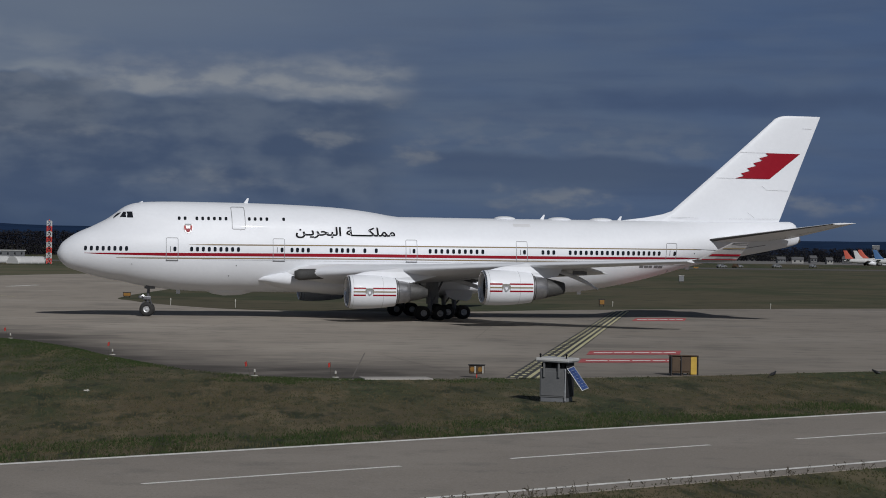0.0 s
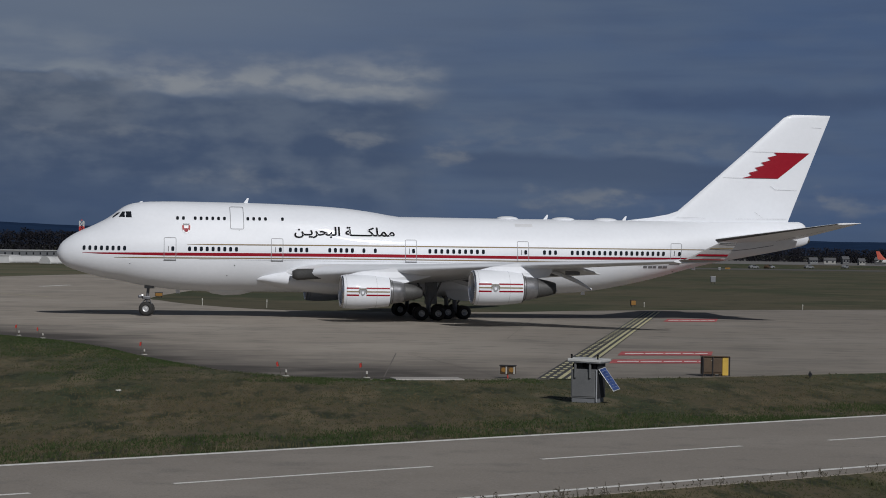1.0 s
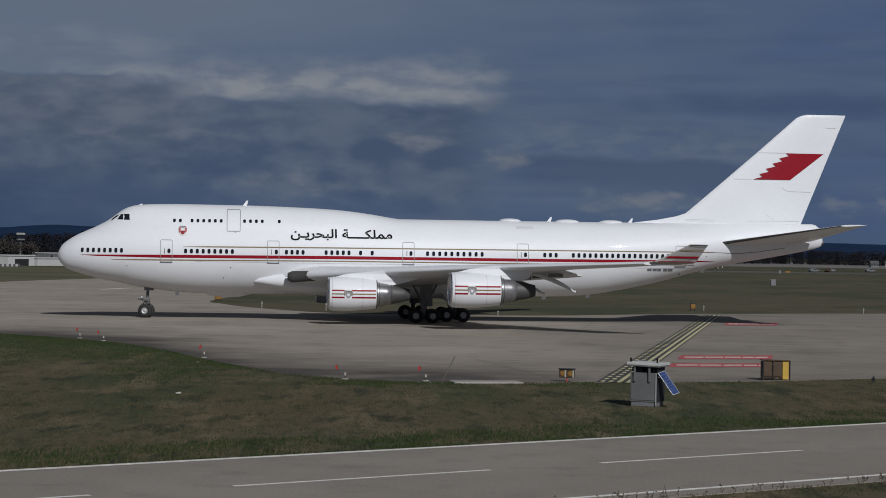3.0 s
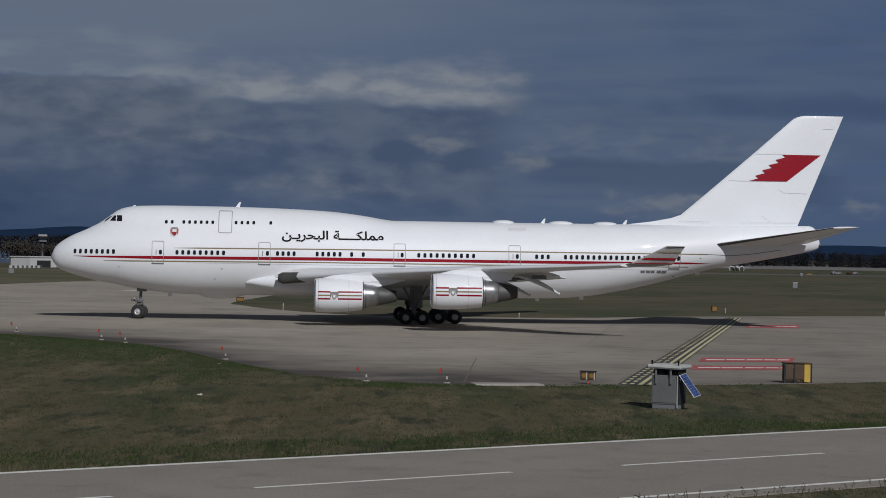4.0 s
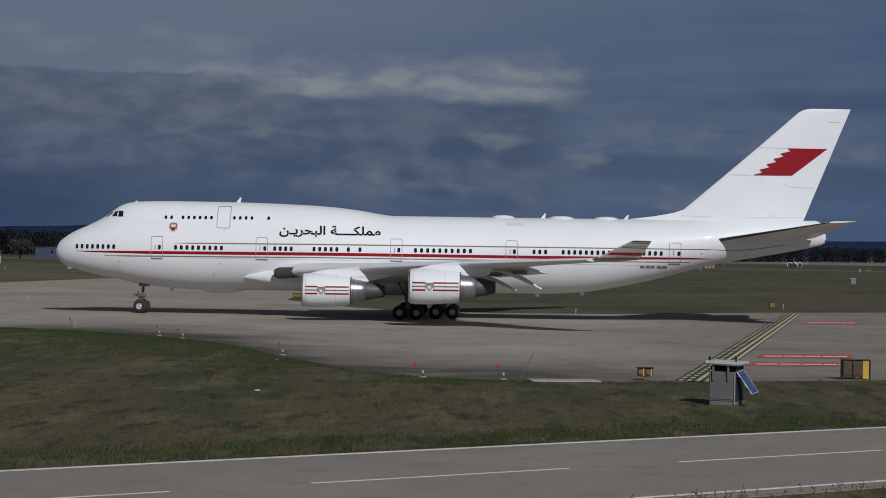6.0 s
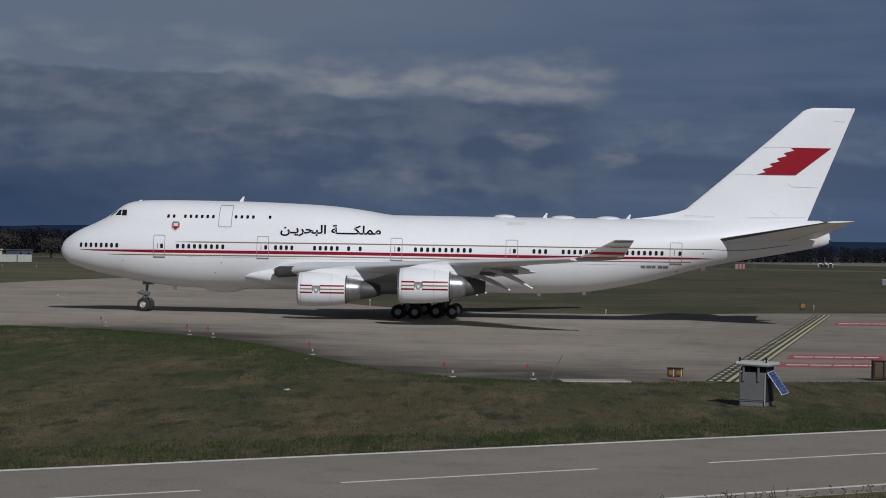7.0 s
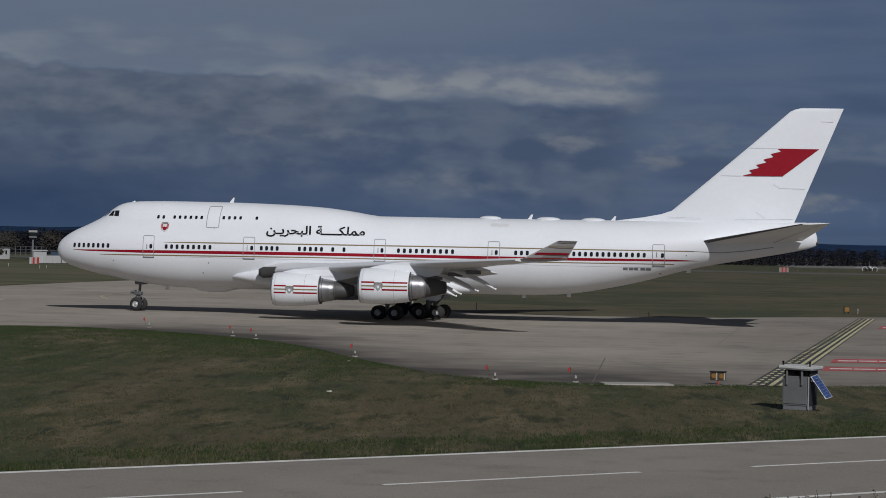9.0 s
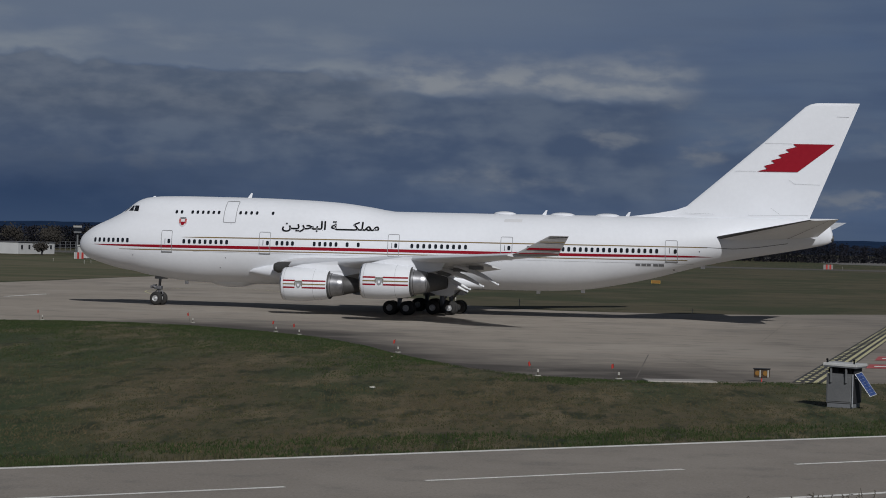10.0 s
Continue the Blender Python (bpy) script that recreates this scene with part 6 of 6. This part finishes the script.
def make_tree(x, y, h, spread, seed):
    """A bare bushy tree: trunk, limbs and a ragged crown."""
    r = random.Random(seed)
    g = thing("tree", "bare brownish tree standing before the far woods", "tree", pose(x, y, 0), "field trees")
    bm = rod((0, 0, 0), (0.1, 0, h * 0.45), 0.28, 0.16, 8)
    tips = []
    for k in range(9):
        a = r.uniform(0, 6.28)
        p = Vector((0.1, 0, h * r.uniform(0.25, 0.45)))
        q = Vector((spread * 0.6 * math.cos(a), spread * 0.6 * math.sin(a), h * r.uniform(0.6, 0.92)))
        add_rod(bm, p, q, 0.11, 0.03, 5)
        tips.append(q)
    part("trunk", bm, M["wood_far"], g)
    verts, faces = [], []
    for k in range(900):
        c = r.choice(tips) + Vector((r.gauss(0, spread * 0.28), r.gauss(0, spread * 0.28), r.gauss(0, h * 0.13)))
        if c.z < h * 0.15:
            continue
        u = Vector((r.gauss(0, 1), r.gauss(0, 1), r.gauss(0.4, 1))).normalized() * r.uniform(0.15, 0.4)
        w = u.orthogonal() * r.uniform(0.3, 0.7)
        n = len(verts)
        verts += [c - u, c + w, c + u, c - w]
        faces.append((n, n + 1, n + 2, n + 3))
    me = bpy.data.meshes.new("crown")
    me.from_pydata([tuple(v) for v in verts], [], faces)
    link("crown", me, M["crown"], g)


make_woods()
for k, (x, y, h, s) in enumerate(((-131, 690, 6.5, 3.4), (-126, 694, 7.2, 3.8), (-121, 700, 5.5, 3.0), (-150, 640, 7.0, 3.2), (-143, 668, 6.0, 3.5), (-154, 590, 3.0, 2.0), (-170, 660, 7.5, 3.5), (-166, 648, 6.0, 3.0), (-184, 668, 8.0, 3.2))):
    make_tree(x, y, h, s, 30 + k)


def make_hills():
    verts, faces = [], []
    n = 160
    for i in range(n + 1):
        az = -24 + 48 * i / n
        el = float(np.interp(az, [-24, -16, -13, -11, -9.2, -7, -4, 0, 6, 10, 12.5, 14, 16, 24], [0.2, 0.25, 0.3, 0.36, 0.46, 0.42, 0.36, 0.3, 0.26, 0.28, 0.30, 0.27, 0.30, 0.3]))
        el += 0.035 * noise.noise((az * 0.5, 0, 2)) + 0.012 * noise.noise((az * 2.3, 0, 7))
        for d, q in ((3300, 0.0), (3700, 0.55), (4100, 1.0), (4300, 0.6)):
            a = radians(az)
            z = q * (6.5 + 4100 * math.tan(radians(el)))
            verts.append((d * math.sin(a), d * math.cos(a), z))
    for i in range(n):
        for k in range(3):
            faces.append((4 * i + k, 4 * i + 4 + k, 4 * i + 5 + k, 4 * i + 1 + k))
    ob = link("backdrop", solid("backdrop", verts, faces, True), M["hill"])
    tagged(ob, "long wooded hills on the horizon, coloured dark blue for haze", "hills", kind="structure")


make_hills()

# ---- grass ----


def make_blades():
    """Short grass blades, thicker in clumps, over the verge between road and taxiway and along the near verge."""
    r = np.random.default_rng(5)
    near_x = [-46, -38.5, -33.5, -28.3, -22.3, -17.6, -13.8, -11.4, -8.6, -5.3, -1.8, 1.6, 9.8, 18.8, 25.9, 31.8, 60]
    near_y = [151, 154.5, 154.2, 151.5, 145.5, 139, 130.2, 122.5, 115.4, 108.6, 104.4, 103.2, 105.0, 108.3, 112.3, 115.2, 128.5]
    count = 130000
    # spread evenly in bearing, denser close by
    az = np.radians(r.uniform(-17.5, 17.5, count))
    d = 48.0 * (3.4 ** r.uniform(0, 1, count))
    x, y = d * np.sin(az), d * np.cos(az)
    off = x * ROAD_N.x + y * ROAD_N.y
    edge = np.interp(x, near_x, near_y)
    keep = ((off > 56.12) & (y < edge + 0.15)) | (off < 41.9)
    x, y, off = x[keep], y[keep], off[keep]
    verts, faces = [], []
    for px, py, o in zip(x, y, off):
        c = noise.noise((px * 0.5, py * 0.5, 0)) + 0.7 * noise.noise((px * 1.7, py * 1.7, 4))
        if c < r.uniform(-0.6, 0.45):
            continue
        verge = 56.1 < o < 57.4
        h = r.uniform(0.03, 0.06) * (1.0 + max(c, 0) * 1.2) * (2.2 if verge else 1.0)
        w = r.uniform(0.012, 0.03)
        a = r.uniform(-0.7, 0.7)
        lx, ly = r.normal(0, 0.03), abs(r.normal(0, 0.04)) + 0.005
        dx, dy = w * math.cos(a), w * math.sin(a)
        n = len(verts)
        verts += [(px - dx, py - dy, 0.0), (px + dx, py + dy, 0.0), (px + lx, py + ly, h)]
        faces.append((n, n + 1, n + 2))
    me = bpy.data.meshes.new("grass_blades")
    me.from_pydata(verts, [], faces)
    tagged(link("grass_blades", me, M["blade"]), "short patchy grass blades on the airfield verges", "grass", kind="stuff")
    # lusher turf in a belt along the taxiway, widest where the verge is deepest, and beside the road
    verts, faces = [], []
    xs = r.uniform(-50, 12, 90000)
    reach = np.interp(xs, (-50, -24, -12, 0, 12), (50, 46, 26, 14, 8))
    depth = r.uniform(0, 1, len(xs)) ** 1.6
    ys = np.interp(xs, near_x, near_y) + 0.1 - reach * depth
    thin = np.interp(xs, (-50, -22, -8, 12), (0.0, 0.0, 0.35, 0.8))
    for px, py, deep, less in zip(xs, ys, depth, thin):
        o = px * ROAD_N.x + py * ROAD_N.y
        c = noise.noise((px * 0.12, py * 0.05, 7)) + 0.6 * noise.noise((px * 0.6, py * 0.25, 2))
        if o < 57.5 or abs(px) > py * 0.33 or c * 1.3 + 0.45 - 1.25 * deep - less < r.uniform(-0.45, 0.45):
            continue
        h, w, a = r.uniform(0.03, 0.075), r.uniform(0.02, 0.045), r.uniform(-0.7, 0.7)
        dx, dy = w * math.cos(a), w * math.sin(a)
        n = len(verts)
        verts += [(px - dx, py - dy, 0.0), (px + dx, py + dy, 0.0), (px + r.normal(0, 0.03), py + abs(r.normal(0, 0.03)), h)]
        faces.append((n, n + 1, n + 2))
    for k in range(26000):
        px = r.uniform(-24, 24)
        py = (56.16 + 5.0 * r.uniform(0, 1) ** 2 - px * ROAD_N.x) / ROAD_N.y
        if noise.noise((px * 0.3, py * 0.3, 0)) + 0.5 * noise.noise((px * 1.1, py * 1.1, 3)) < r.uniform(-0.35, 0.35):
            continue
        h, w, a = r.uniform(0.05, 0.14), r.uniform(0.012, 0.026), r.uniform(-0.7, 0.7)
        dx, dy = w * math.cos(a), w * math.sin(a)
        n = len(verts)
        verts += [(px - dx, py - dy, 0.0), (px + dx, py + dy, 0.0), (px + r.normal(0, 0.04), py + abs(r.normal(0, 0.03)), h)]
        faces.append((n, n + 1, n + 2))
    me = bpy.data.meshes.new("lush_grass")
    me.from_pydata(verts, [], faces)
    tagged(link("lush_grass", me, M["lush"]), "lush dark green grass along the taxiway and road edges", "grass", kind="stuff")
    # dry straw among the green, thickest in the middle of the verge
    count = 90000
    az = np.radians(r.uniform(-17.5, 17.5, count))
    d = 62.0 * (2.3 ** r.uniform(0, 1, count))
    x, y = d * np.sin(az), d * np.cos(az)
    off = x * ROAD_N.x + y * ROAD_N.y
    edge = np.interp(x, near_x, near_y)
    keep = (off > 58.0) & (y < edge - 1.0)
    verts, faces = [], []
    for px, py in zip(x[keep], y[keep]):
        c = noise.noise((px * 0.10, py * 0.06, 5)) + 0.8 * noise.noise((px * 0.45, py * 0.2, 1)) + 0.6 * noise.noise((px * 1.9, py * 0.8, 8))
        if c < r.uniform(-0.3, 0.75):
            continue
        h, w, a = r.uniform(0.03, 0.075), r.uniform(0.010, 0.026), r.uniform(-0.7, 0.7)
        dx, dy = w * math.cos(a), w * math.sin(a)
        n = len(verts)
        verts += [(px - dx, py - dy, 0.0), (px + dx, py + dy, 0.0), (px + r.normal(0, 0.05), py + abs(r.normal(0, 0.03)), h)]
        faces.append((n, n + 1, n + 2))
    me = bpy.data.meshes.new("straw_grass")
    me.from_pydata(verts, [], faces)
    tagged(link("straw_grass", me, M["straw"]), "dry straw-coloured grass blades on the verge", "grass", kind="stuff")


def make_weeds():
    """Dry stalks along the near edge of the road."""
    r = random.Random(8)
    verts, faces = [], []
    for k in range(420):
        s = r.uniform(12, 78)
        if noise.noise((s * 0.35, 0, 9)) < -0.05 and r.random() < 0.75:
            continue
        n0 = 42.05 - abs(r.gauss(0, 0.5))
        px, py = road_at(s, n0)
        h = r.uniform(0.08, 0.22) * (2.0 if r.random() < 0.05 else 1.0)
        lean = r.gauss(0, 0.05)
        n = len(verts)
        verts += [(px - 0.012, py, 0), (px + 0.012, py, 0), (px + lean + 0.005, py, h), (px + lean - 0.005, py, h)]
        faces.append((n, n + 1, n + 2, n + 3))
        for j in range(r.randint(2, 6)):
            t = r.uniform(0.35, 1.0)
            cx, cz = px + lean * t, h * t
            ex, ez = r.gauss(0, 0.05), r.uniform(0.0, 0.05)
            n = len(verts)
            verts += [(cx, py, cz), (cx + ex, py + 0.01, cz + ez), (cx + ex * 0.6, py, cz + ez + 0.025)]
            faces.append((n, n + 1, n + 2))
    me = bpy.data.meshes.new("weeds")
    me.from_pydata(verts, [], faces)
    tagged(link("weeds", me, M["weed"]), "dry weed stalks along the road's edge", "weeds", kind="stuff")


make_blades()
make_weeds()


def motions():
    walk(airliner, [(t, pose(x, y, 0.012, 0, 0, a)) for t, x, y, a in TAXI])
    walk(crow, [(t, pose(x, y, 0, 0, 0, a)) for t, x, y, a in ((0, 24.03, 108.2, 40), (0.5, 24.1, 108.2, 150), (1.0, 24.35, 108.5, 80), (1.5, 24.32, 108.3, 30), (2.0, 24.33, 107.9, 130), (2.5, 24.3, 107.8, 80), (10, 24.6, 107.9, 40))])
    # wheels roll with the distance taxied
    ts = [k * 0.25 for k in range(41)]
    xs = np.interp(ts, [r[0] for r in TAXI], [r[1] for r in TAXI])
    ys = np.interp(ts, [r[0] for r in TAXI], [r[2] for r in TAXI])
    way = np.concatenate([[0], np.cumsum(np.hypot(np.diff(xs), np.diff(ys)))])
    for wheel, rest in WHEELS:
        walk(wheel, [(t, rest @ Matrix.Rotation(-s / 0.62, 4, "Y")) for t, s in zip(ts, way)])


motions()
